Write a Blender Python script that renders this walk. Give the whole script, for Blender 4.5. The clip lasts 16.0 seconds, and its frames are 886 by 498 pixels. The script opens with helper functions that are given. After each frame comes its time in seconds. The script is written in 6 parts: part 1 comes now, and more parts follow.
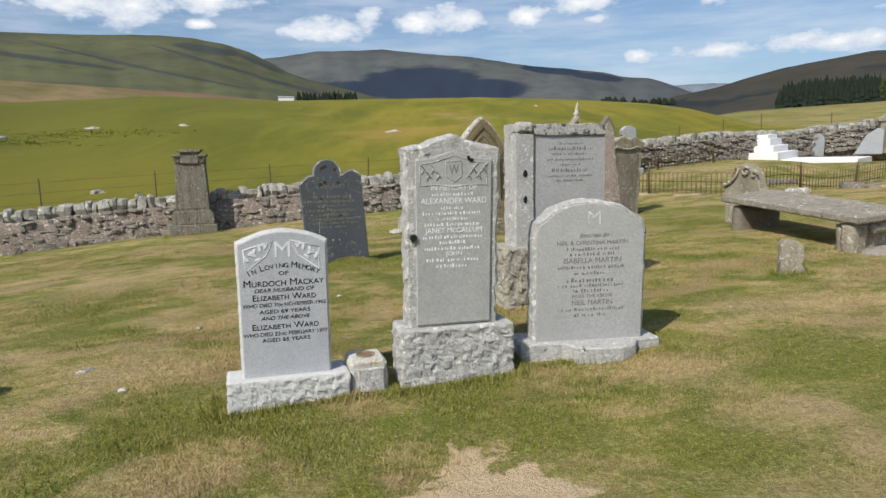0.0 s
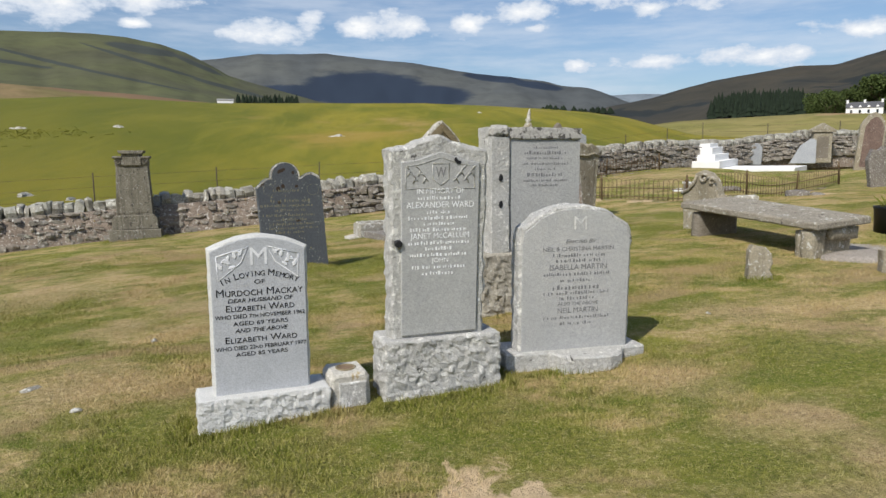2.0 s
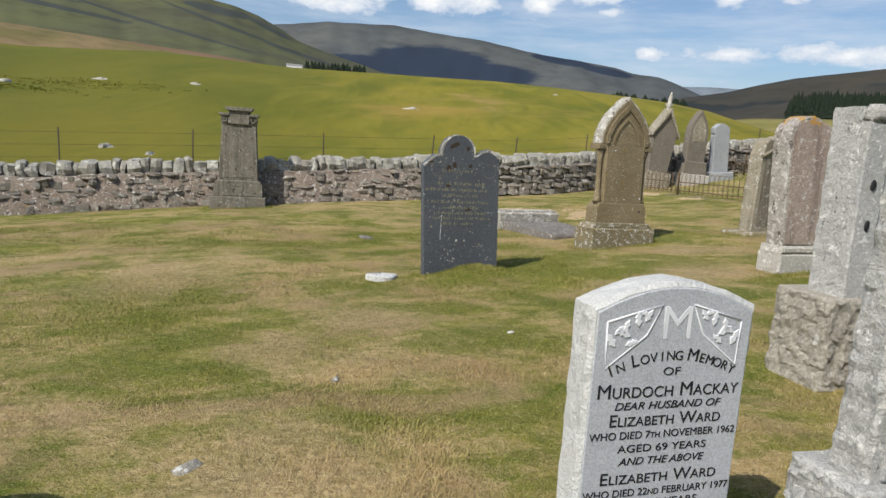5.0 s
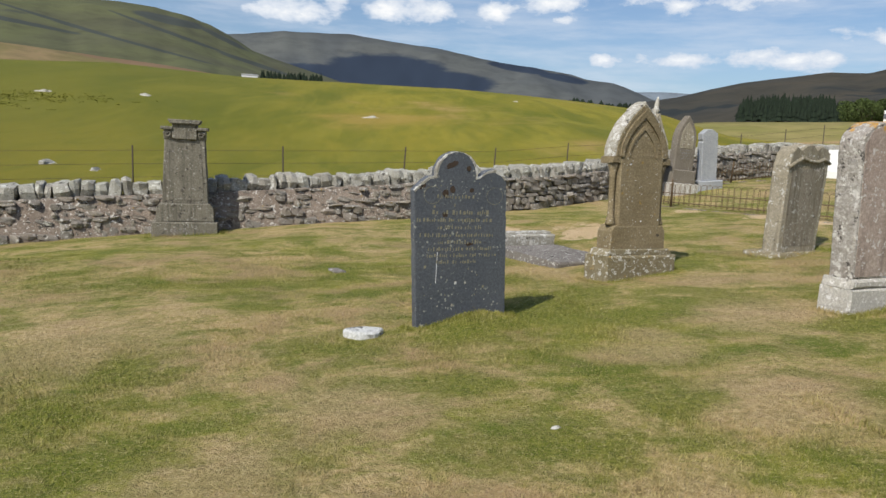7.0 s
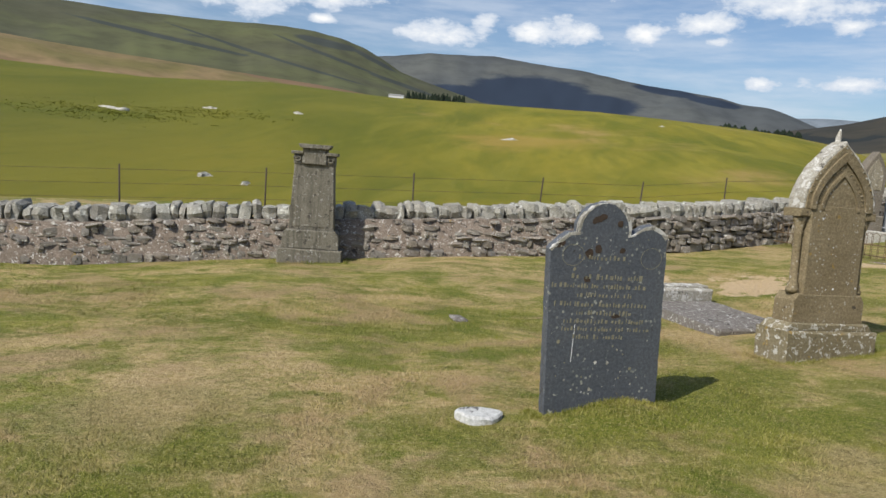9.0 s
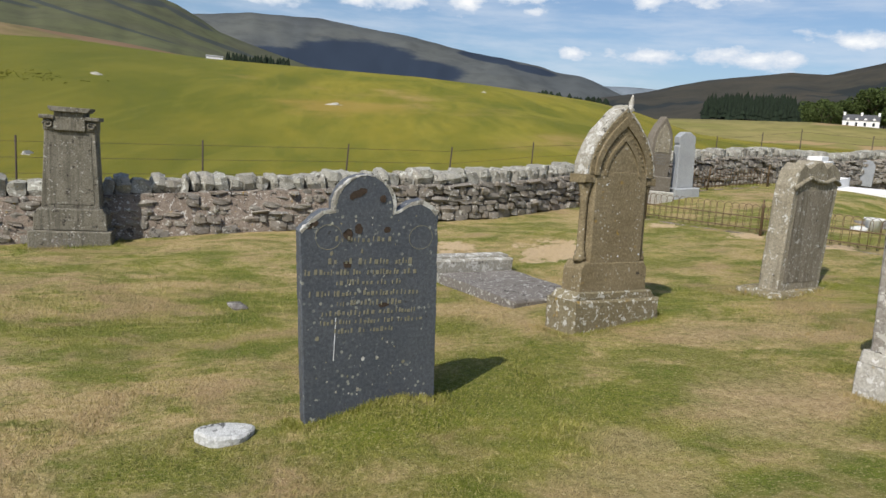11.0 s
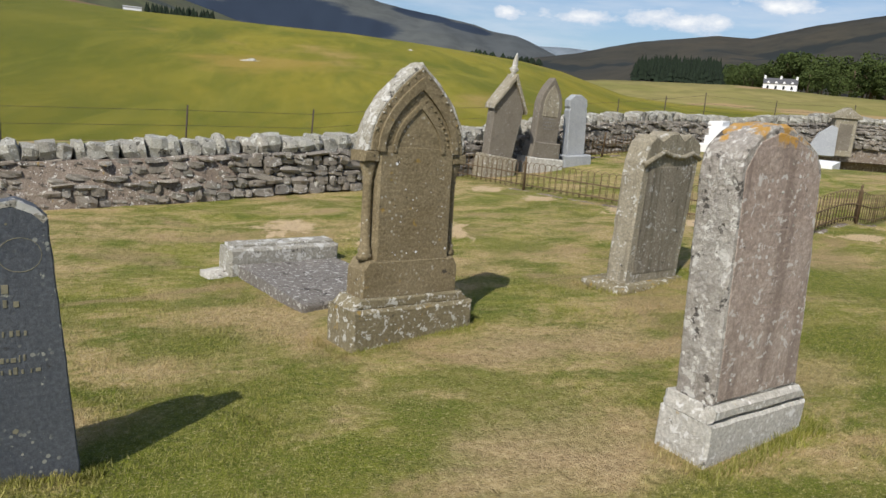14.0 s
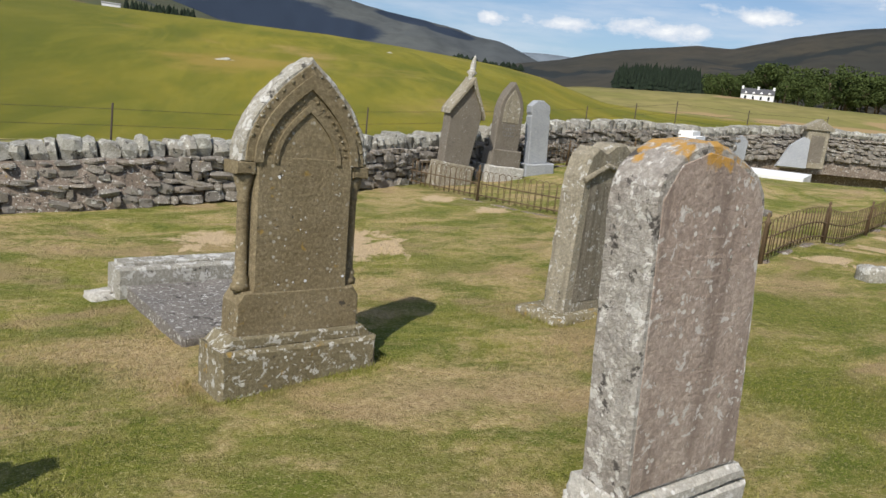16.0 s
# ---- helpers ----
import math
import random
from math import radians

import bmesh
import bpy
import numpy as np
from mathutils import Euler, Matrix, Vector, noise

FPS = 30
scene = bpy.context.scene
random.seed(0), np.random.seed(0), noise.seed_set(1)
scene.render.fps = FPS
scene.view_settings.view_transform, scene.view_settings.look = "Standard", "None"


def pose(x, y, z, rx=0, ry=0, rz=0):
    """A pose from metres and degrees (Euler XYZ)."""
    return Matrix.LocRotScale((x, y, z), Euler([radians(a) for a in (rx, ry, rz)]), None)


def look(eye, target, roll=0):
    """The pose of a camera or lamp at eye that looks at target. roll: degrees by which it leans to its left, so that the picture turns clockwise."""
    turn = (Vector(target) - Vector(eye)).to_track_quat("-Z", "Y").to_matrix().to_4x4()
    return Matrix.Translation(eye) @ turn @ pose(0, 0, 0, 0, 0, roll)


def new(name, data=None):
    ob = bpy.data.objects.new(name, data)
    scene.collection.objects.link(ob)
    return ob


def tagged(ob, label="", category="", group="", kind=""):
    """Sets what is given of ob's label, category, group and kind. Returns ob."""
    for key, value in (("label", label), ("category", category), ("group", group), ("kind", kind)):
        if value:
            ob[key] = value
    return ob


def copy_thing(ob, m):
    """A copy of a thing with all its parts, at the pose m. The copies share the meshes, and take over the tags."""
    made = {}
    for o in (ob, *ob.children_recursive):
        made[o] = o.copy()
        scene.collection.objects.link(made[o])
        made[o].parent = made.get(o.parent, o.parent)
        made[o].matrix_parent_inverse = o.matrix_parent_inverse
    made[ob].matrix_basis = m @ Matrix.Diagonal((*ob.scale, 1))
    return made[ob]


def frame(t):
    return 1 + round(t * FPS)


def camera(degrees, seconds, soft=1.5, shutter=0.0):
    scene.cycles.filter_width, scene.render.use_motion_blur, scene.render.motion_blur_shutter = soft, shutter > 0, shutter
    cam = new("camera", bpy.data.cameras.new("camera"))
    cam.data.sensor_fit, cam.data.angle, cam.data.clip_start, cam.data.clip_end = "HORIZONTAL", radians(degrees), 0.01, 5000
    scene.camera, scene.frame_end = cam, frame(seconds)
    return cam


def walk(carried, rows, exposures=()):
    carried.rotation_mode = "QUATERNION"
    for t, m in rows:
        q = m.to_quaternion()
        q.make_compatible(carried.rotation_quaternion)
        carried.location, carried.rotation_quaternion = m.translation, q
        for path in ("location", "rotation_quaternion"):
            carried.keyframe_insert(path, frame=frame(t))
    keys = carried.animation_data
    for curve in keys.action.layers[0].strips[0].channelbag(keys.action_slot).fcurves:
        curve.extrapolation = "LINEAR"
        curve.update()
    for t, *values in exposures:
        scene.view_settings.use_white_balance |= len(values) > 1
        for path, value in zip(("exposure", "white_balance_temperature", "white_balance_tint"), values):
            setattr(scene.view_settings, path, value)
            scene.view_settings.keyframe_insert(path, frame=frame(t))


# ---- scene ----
cam = camera(65.9, 16.0)
METRES, EYE, TILT, LEAN, TURN = 8.2, 1.5, 0.0, -4.0, 0.0
ROWS = [
    (0.0, 0.0, 0.0, 0.0, -0.67, -7.62, 5.02),
    (0.5, 0.0049, -0.0008, -0.0002, -4.5, -7.46, 5.16),
    (1.0, 0.0053, -0.0005, -0.0008, -6.6, -7.55, 4.86),
    (1.5, -0.0035, 0.0056, -0.0021, -5.92, -7.24, 4.91),
    (2.0, -0.029, 0.0246, -0.0002, -5.44, -7.53, 4.41),
    (2.5, -0.0507, 0.0455, -0.0008, -7.68, -8.98, 3.81),
    (3.0, -0.071, 0.0848, -0.0047, -9.98, -11.24, 2.93),
    (3.5, -0.0965, 0.1188, -0.0014, -8.18, -11.67, 0.35),
    (4.0, -0.1312, 0.1577, 0.0005, -0.72, -10.93, -0.26),
    (6.5, -0.2174, 0.3751, 0.0148, -0.96, -7.28, 0.81),
    (7.0, -0.2164, 0.4109, 0.0166, -3.85, -8.5, 1.17),
    (7.5, -0.2074, 0.4498, 0.0244, -3.81, -8.51, 0.29),
    (8.0, -0.2136, 0.4849, 0.0299, -0.08, -6.93, -2.14),
    (8.5, -0.22, 0.5061, 0.0335, 3.45, -6.18, -1.25),
    (9.0, -0.2153, 0.5201, 0.0357, 7.54, -6.74, -0.7),
    (9.5, -0.1979, 0.5343, 0.0362, 3.28, -7.72, 0.1),
    (10.0, -0.1861, 0.5541, 0.0356, -3.51, -8.6, -0.33),
    (12.5, -0.0902, 0.659, 0.0406, -7.27, -10.94, -0.46),
    (13.0, -0.0543, 0.6732, 0.041, -7.77, -12.02, -0.36),
    (13.5, -0.0289, 0.6894, 0.0406, -9.88, -12.95, -0.2),
    (14.0, -0.0039, 0.7163, 0.0425, -11.78, -12.67, -0.96),
    (14.5, 0.0213, 0.736, 0.0409, -13.12, -12.64, -0.84),
    (15.0, 0.0453, 0.753, 0.0437, -13.31, -13.1, -1.34),
    (15.5, 0.06, 0.7721, 0.0448, -13.35, -12.38, -1.58),
    (16.0, 0.0701, 0.7855, 0.0433, -13.22, -12.33, -2.07),
]
walk(cam, [(t, pose(0, 0, EYE, TILT, LEAN, TURN) @ pose(METRES * x, METRES * y, METRES * z, 90 + pitch, roll, yaw)) for t, x, y, z, yaw, pitch, roll in ROWS])
SEED = random.Random(7)

# ---------------------------------------------------------------- light
SUN_AZ, SUN_EL = 219.0, 46.0
to_sun = Vector((math.sin(radians(SUN_AZ)) * math.cos(radians(SUN_EL)), math.cos(radians(SUN_AZ)) * math.cos(radians(SUN_EL)), math.sin(radians(SUN_EL))))
sun_data = bpy.data.lights.new("sun", "SUN")
sun_data.energy, sun_data.angle, sun_data.color = 4.0, radians(0.5), (1.0, 0.95, 0.87)
sun = new("sun", sun_data)
sun.matrix_world = look(to_sun * 50, (0, 0, 0))
scene.view_settings.exposure = 0.15


class Nodes:
    """Short hand for a node tree."""

    def __init__(self, tree):
        self.tree = tree
        tree.nodes.clear()

    def add(self, kind, **given):
        n = self.tree.nodes.new(kind)
        for key, value in given.items():
            if key in n.inputs:
                self.put(n.inputs[key], value)
        return n

    def put(self, socket, value):
        if isinstance(value, bpy.types.NodeSocket):
            self.tree.links.new(value, socket)
        elif isinstance(value, (tuple, list)) and len(value) == 3 and socket.type == "RGBA":
            socket.default_value = (*value, 1)
        else:
            socket.default_value = value

    def math(self, op, a, b=0.0, c=None, clamp=False):
        n = self.tree.nodes.new("ShaderNodeMath")
        n.operation, n.use_clamp = op, clamp
        self.put(n.inputs[0], a), self.put(n.inputs[1], b)
        if c is not None:
            self.put(n.inputs[2], c)
        return n.outputs[0]

    def vec(self, op, a, b=(0, 0, 0)):
        n = self.tree.nodes.new("ShaderNodeVectorMath")
        n.operation = op
        self.put(n.inputs[0], a), self.put(n.inputs[1], b)
        return n.outputs["Value"] if op in ("LENGTH", "DISTANCE", "DOT_PRODUCT") else n.outputs[0]

    def noise(self, vector, scale, detail=4, rough=0.55, distort=0.0):
        n = self.add("ShaderNodeTexNoise", Vector=vector, Scale=scale, Detail=detail, Roughness=rough, Distortion=distort)
        return n.outputs["Fac"]

    def ramp(self, fac, low, high):
        """0 below low, 1 above high."""
        n = self.tree.nodes.new("ShaderNodeMapRange")
        n.interpolation_type = "SMOOTHSTEP"
        self.put(n.inputs["Value"], fac), self.put(n.inputs["From Min"], low), self.put(n.inputs["From Max"], high)
        return n.outputs[0]

    def mix(self, fac, a, b, kind="MIX"):
        n = self.tree.nodes.new("ShaderNodeMix")
        n.data_type, n.blend_type = "RGBA", kind
        self.put(n.inputs["Factor"], fac), self.put(n.inputs[6], a), self.put(n.inputs[7], b)
        return n.outputs[2]


# sky with fair-weather cumulus: azimuth, height, half width, half height in degrees
CLOUDS = [(-27, 11.4, 4.2, 1.0), (-22.6, 11.4, 2.8, 1.3), (-17, 12.2, 3.2, 1.0), (-18, 10.4, 1.2, .35), (-9, 10.2, 3.6, .95), (-5, 11.2, 1.4, .8), (-1, 10.9, 2.6, .9), (2.6, 11.0, 2.6, 1.1),
          (7.6, 11.0, 1.8, .9), (12.3, 11.9, 2.2, 1.1), (13, 10.6, 1.2, .4), (18.5, 13.4, 6, 1.4), (22, 11.6, 1.6, .7), (28, 12.6, 4, 1.2), (16.6, 7.6, 1.2, .5), (22, 7.7, 3.2, .6), (30, 7.8, 4.2, .8),
          (36, 9, 3, .8), (-35, 11, 4, 1.2), (-44, 12, 5, 1.6), (46, 11, 5, 1.2), (5, 15.5, 8, 1.6), (-14, 16, 8, 1.8)]
world = bpy.data.worlds.new("sky")
scene.world = world
world.use_nodes = True
n = Nodes(world.node_tree)
sky = n.add("ShaderNodeTexSky")
sky.sky_type, sky.sun_disc, sky.sun_elevation, sky.sun_rotation = "NISHITA", False, radians(SUN_EL), radians(SUN_AZ)
sky.altitude, sky.air_density, sky.dust_density, sky.ozone_density = 300, 1.0, 2.0, 1.0
way = n.add("ShaderNodeTexCoord").outputs["Generated"]
xyz = n.add("ShaderNodeSeparateXYZ", Vector=way).outputs
az = n.math("MULTIPLY", n.math("ARCTAN2", xyz[0], xyz[1]), 57.2958)
el = n.math("MULTIPLY", n.math("ARCSINE", xyz[2]), 57.2958)
plane = n.add("ShaderNodeCombineXYZ", X=az, Y=n.math("MULTIPLY", el, 1.8)).outputs[0]
puff, shape = n.noise(plane, 0.36, 7, 0.62), None
place = n.add("ShaderNodeCombineXYZ", X=az, Y=el).outputs[0]
for a, e, wide, high in CLOUDS:
    off = n.vec("MULTIPLY", n.vec("SUBTRACT", place, (a, e, 0)), (1 / wide, 1 / high, 0))
    one = n.math("SUBTRACT", 1.0, n.vec("LENGTH", off))
    shape = one if shape is None else n.math("MAXIMUM", shape, one)
body = n.math("ADD", n.math("MAXIMUM", shape, -1.0), n.math("MULTIPLY", n.math("SUBTRACT", puff, 0.5), 3.2))
cover = n.ramp(body, -0.22, 0.5)
veil = n.math("MULTIPLY", n.ramp(n.noise(n.vec("MULTIPLY", plane, (0.35, 1.2, 1)), 0.25, 5, 0.6), 0.36, 0.72), 0.5)
veil = n.math("MULTIPLY", veil, n.ramp(el, 40.0, 8.0))
cover = n.math("MULTIPLY", n.math("MAXIMUM", n.math("MULTIPLY", cover, 0.95), veil), n.ramp(el, 1.0, 5.0))
shade = n.mix(n.ramp(body, 0.3, 1.3), (6.3, 6.9, 7.8), (9.4, 9.4, 9.3))
tint = n.mix(cover, n.mix(1.0, sky.outputs[0], (0.92, 1.0, 1.10), "MULTIPLY"), shade)
back = n.add("ShaderNodeBackground", Color=tint, Strength=0.1)
n.tree.links.new(back.outputs[0], n.add("ShaderNodeOutputWorld").inputs[0])


# ---------------------------------------------------------------- materials
def material(name, rough=0.85):
    m = bpy.data.materials.new(name)
    m.use_nodes = True
    n = Nodes(m.node_tree)
    shader = n.add("ShaderNodeBsdfPrincipled", Roughness=rough)
    shader.inputs["Specular IOR Level"].default_value = 0.25
    out = n.add("ShaderNodeOutputMaterial")
    n.tree.links.new(shader.outputs[0], out.inputs[0])
    return m, n, shader


def bumped(n, shader, height, strength=0.5, distance=0.01):
    b = n.add("ShaderNodeBump", Height=height, Strength=strength, Distance=distance)
    n.tree.links.new(b.outputs[0], shader.inputs["Normal"])


def stone(name, base, other, grain=0.12, lichen=0.6, pale=(0.62, 0.61, 0.56), ochre=0.0, dark=0.0, top=0.0, bump=0.6, rough=0.88, random_tint=0.0, streak=0.0, world_scale=False, mottling=1.0, depth=0.018, patch=17):
    """Weathered stone. lichen, ochre, dark: how much of each kind of blotch, 0 to 1. top: height in metres above which orange lichen grows."""
    m, n, shader = material(name, rough)
    place = n.add("ShaderNodeTexCoord").outputs["Object"]
    info = n.add("ShaderNodeObjectInfo").outputs["Random"]
    if world_scale:
        place = n.add("ShaderNodeNewGeometry").outputs["Position"]
    place = place if world_scale else n.vec("ADD", place, n.add("ShaderNodeCombineXYZ", X=n.math("MULTIPLY", info, 37.0), Z=n.math("MULTIPLY", info, 0.0)).outputs[0])
    wide, mid, fine = n.noise(place, 2.2, 5, 0.6), n.noise(place, 14, 6, 0.65), n.noise(place, 170, 2, 0.6)
    colour = n.mix(n.ramp(n.math("ADD", n.math("MULTIPLY", wide, 0.6), n.math("MULTIPLY", mid, 0.4)), 0.28, 0.70), base, other)
    mottle = n.noise(n.vec("ADD", place, (2, 5, 9)), 52, 6, 0.72)
    colour = n.mix(n.math("MULTIPLY", n.ramp(mottle, 0.42, 0.66), 0.42 * mottling), colour, tuple(c * 0.42 for c in base))
    colour = n.mix(n.math("MULTIPLY", n.ramp(mottle, 0.50, 0.34), 0.35 * mottling), colour, tuple(min(0.85, c * 1.45) for c in other))
    if streak:
        lines = n.noise(n.vec("MULTIPLY", place, (9, 9, 0.7)), 1.6, 4, 0.6)
        colour = n.mix(n.math("MULTIPLY", n.ramp(lines, 0.48, 0.68), streak), colour, tuple(c * 0.55 for c in base))
    if random_tint:
        info = n.math("FRACT", n.math("ADD", info, n.add("ShaderNodeNewGeometry").outputs["Random Per Island"]))
        colour = n.mix(n.math("MULTIPLY", info, random_tint), colour, (0.255, 0.205, 0.165))
        second = n.math("FRACT", n.math("MULTIPLY", info, 7.31))
        colour = n.mix(n.math("MULTIPLY", second, random_tint), colour, (0.17, 0.17, 0.165))
    colour = n.mix(n.math("MULTIPLY", n.ramp(fine, 0.35, 0.7), grain), colour, tuple(c * 0.35 for c in base))
    if dark:
        colour = n.mix(n.math("MULTIPLY", n.ramp(n.noise(n.vec("ADD", place, (9, 3, 5)), 11, 5, 0.7), 0.70 - 0.2 * dark, 0.76 - 0.2 * dark), 0.85), colour, (0.045, 0.04, 0.035))
    if lichen:
        blot = n.noise(n.vec("ADD", place, (4, 7, 1)), patch, 5, 0.66, 0.5)
        colour = n.mix(n.math("MULTIPLY", n.ramp(blot, 0.74 - 0.22 * lichen, 0.79 - 0.22 * lichen), 0.8), colour, pale)
        cells = n.add("ShaderNodeTexVoronoi", Vector=n.vec("ADD", place, (1, 2, 3)), Scale=26.0).outputs["Distance"]
        keep = n.ramp(n.noise(place, 5, 3), 0.5, 0.62)
        colour = n.mix(n.math("MULTIPLY", n.math("MULTIPLY", n.ramp(cells, 0.27, 0.2), keep), min(1.0, lichen * 1.2)), colour, pale)
    if ochre:
        blot = n.noise(n.vec("ADD", place, (14, 2, 8)), 8, 5, 0.66, 0.3)
        colour = n.mix(n.math("MULTIPLY", n.ramp(blot, 0.74 - 0.2 * ochre, 0.80 - 0.2 * ochre), 0.75), colour, (0.34, 0.22, 0.05))
    if top:
        z = n.add("ShaderNodeSeparateXYZ", Vector=n.add("ShaderNodeTexCoord").outputs["Object"]).outputs[2]
        high = n.math("ADD", n.ramp(z, top - 0.25, top + 0.12), n.math("MULTIPLY", n.math("SUBTRACT", mid, 0.5), 1.6))
        colour = n.mix(n.math("MULTIPLY", n.ramp(high, 0.72, 0.9), 0.9), colour, (0.50, 0.27, 0.045))
    shader.inputs["Base Color"].default_value = (*base, 1)
    n.tree.links.new(colour, shader.inputs["Base Color"])
    bumped(n, shader, n.math("ADD", n.math("MULTIPLY", mid, 1.0), n.math("ADD", n.math("MULTIPLY", fine, 0.3), n.math("MULTIPLY", mottle, 0.6))), bump, depth)
    return m


def plain(name, base, rough=0.6, vary=0.25, scale=20.0, metal=0.0, bump=0.2):
    m, n, shader = material(name, rough)
    place = n.add("ShaderNodeTexCoord").outputs["Object"]
    spots = n.noise(place, scale, 5, 0.6)
    n.tree.links.new(n.mix(n.math("MULTIPLY", n.ramp(spots, 0.35, 0.7), vary), base, tuple(c * 0.45 for c in base)), shader.inputs["Base Color"])
    shader.inputs["Metallic"].default_value = metal
    bumped(n, shader, spots, bump, 0.006)
    return m


# where the turf is greener, and where it is parched: x, y, radius
LUSH_SPOTS = ((-1.47, 3.65, 0.37), (-0.59, 3.13, 0.36), (0.54, 3.24, 0.35), (2.41, 4.0, 0.5), (1.39, 2.9, 0.36), (-0.34, 2.79, 0.24), (-3.37, 7.7, 0.32), (-3.1, 6.36, 0.3), (-1.3, 7.24, 0.28), (-0.88, 6.33, 0.28), (-0.27, 6.74, 0.26), (-2.02, 7.9, 0.31),
              (-3.25, 5.89, 0.32), (0.09, 9.5, 0.32), (0.25, 8.58, 0.28), (-0.64, 8.81, 0.27), (-1.12, 8.15, 0.40), (1.53, 8.0, 0.31), (-0.58, 10.25, 0.36), (3.62, 9.51, 0.47), (4.7, 10.8, 0.64), (1.86, 8.97, 0.23), (0.08, 3.75, 0.44), (-0.3, 9.2, 0.5), (-3.6, 6.9, 0.4))
DRY_SPOTS = ((-2.11, 4.64, 0.41), (1.43, 3.94, 0.34), (1.72, 3.24, 0.28), (2.33, 5.05, 0.26), (1.69, 2.68, 0.46), (-1.39, 2.96, 0.3), (-3.99, 8.16, 0.65), (-2.08, 6.87, 0.42), (-2.42, 6.19, 0.32), (1.05, 8.34, 0.47),
             (-0.61, 5.84, 0.25), (0.26, 6.66, 0.44), (-0.01, 7.66, 0.34), (-3.01, 7.68, 0.39), (1.4, 8.55, 0.42), (0.0, 8.11, 0.3), (-0.26, 10.67, 0.43), (2.07, 9.86, 0.37), (3.0, 9.07, 0.3), (1.37, 9.83, 0.3))


def turf(name, blades=False, lush=0.0):
    """Mown summer turf: green, straw and bare earth, by the place on the ground."""
    m, n, shader = material(name, 0.95)
    spot = n.vec("MULTIPLY", n.add("ShaderNodeNewGeometry").outputs["Position"], (1, 1, 0))
    run = n.vec("MULTIPLY", spot, (0.8, 1.25, 1))
    wide = n.noise(run, 0.55, 4, 0.6, 0.6)
    mid = n.noise(n.vec("ADD", run, (7, 3, 0)), 1.9, 5, 0.65, 0.5)
    fine = n.noise(spot, 22, 4, 0.7)
    dry = n.math("ADD", n.math("MULTIPLY", wide, 0.55), n.math("MULTIPLY", mid, 0.45))
    dry = n.math("ADD", dry, n.math("MULTIPLY", n.math("SUBTRACT", fine, 0.5), 0.17))
    dry = n.math("ADD", dry, n.math("MULTIPLY", n.math("SUBTRACT", n.noise(n.vec("MULTIPLY", spot, (1, 1.6, 1)), 4.2, 4, 0.6, 1.4), 0.5), 0.30))
    green = n.mix(n.ramp(mid, 0.35, 0.65), (0.118, 0.145, 0.015), (0.235, 0.232, 0.036))
    straw = n.mix(n.ramp(fine, 0.3, 0.7), (0.36, 0.255, 0.115), (0.52, 0.395, 0.20))
    colour = n.mix(n.ramp(n.math("SUBTRACT", dry, lush), 0.42, 0.63), green, straw)
    colour = n.mix(n.math("MULTIPLY", n.ramp(n.noise(n.vec("ADD", run, (31, 5, 0)), 1.0, 4, 0.6, 0.8), 0.50, 0.64), 0.7), colour, (0.36, 0.25, 0.135))
    colour = n.mix(n.math("MULTIPLY", n.ramp(n.noise(n.vec("ADD", run, (12, 47, 0)), 1.3, 5, 0.62, 1.0), 0.50, 0.64), 0.7), colour, (0.140, 0.155, 0.020))
    bend = n.add("ShaderNodeTexNoise", Vector=spot, Scale=2.4, Detail=4.0, Roughness=0.65).outputs["Color"]
    bent = n.vec("ADD", spot, n.vec("MULTIPLY", n.vec("SUBTRACT", bend, (0.5, 0.5, 0.5)), (1.1, 0.8, 0)))

    def patches(spots, low, high):
        mask = None
        for x, y, r in spots:
            one = n.math("SUBTRACT", 1.0, n.math("DIVIDE", n.vec("DISTANCE", bent, (x, y, 0)), r))
            mask = one if mask is None else n.math("MAXIMUM", mask, one)
        return n.ramp(n.math("ADD", n.math("MAXIMUM", mask, -1.0), n.math("MULTIPLY", n.math("SUBTRACT", n.noise(spot, 9.0, 4, 0.7, 0.6), 0.5), 1.3)), low, high)

    colour = n.mix(n.math("MULTIPLY", patches(DRY_SPOTS, -0.6, 0.7), 0.62), colour, n.mix(n.ramp(fine, 0.3, 0.7), (0.29, 0.20, 0.10), (0.54, 0.41, 0.22)))
    colour = n.mix(n.math("MULTIPLY", patches(LUSH_SPOTS, -0.5, 0.6), 0.85), colour, n.mix(n.ramp(fine, 0.3, 0.7), (0.085, 0.105, 0.009), (0.19, 0.205, 0.023)))
    fleck = n.noise(n.vec("MULTIPLY", spot, (1, 1.8, 1)), 48, 3, 0.7, 1.2)
    colour = n.mix(n.math("MULTIPLY", n.ramp(fleck, 0.53, 0.68), 0.5), colour, (0.66, 0.56, 0.30))
    colour = n.mix(n.math("MULTIPLY", n.ramp(fleck, 0.44, 0.30), 0.5), colour, (0.075, 0.08, 0.014))
    bare = None
    for x, y, r in ((0.32, 2.62, 0.42), (1.25, 13.4, 0.75), (-0.1, 13.9, 0.4), (6.3, 12.35, 0.32), (7.2, 12.95, 0.32), (8.2, 13.6, 0.34), (9.2, 14.2, 0.32), (2.9, 16.2, 0.3), (3.5, 15.3, 0.3), (4.2, 14.2, 0.3), (4.9, 13.2, 0.28)):
        one = n.math("SUBTRACT", 1.0, n.math("DIVIDE", n.vec("DISTANCE", spot, (x, y, 0)), r))
        bare = one if bare is None else n.math("MAXIMUM", bare, one)
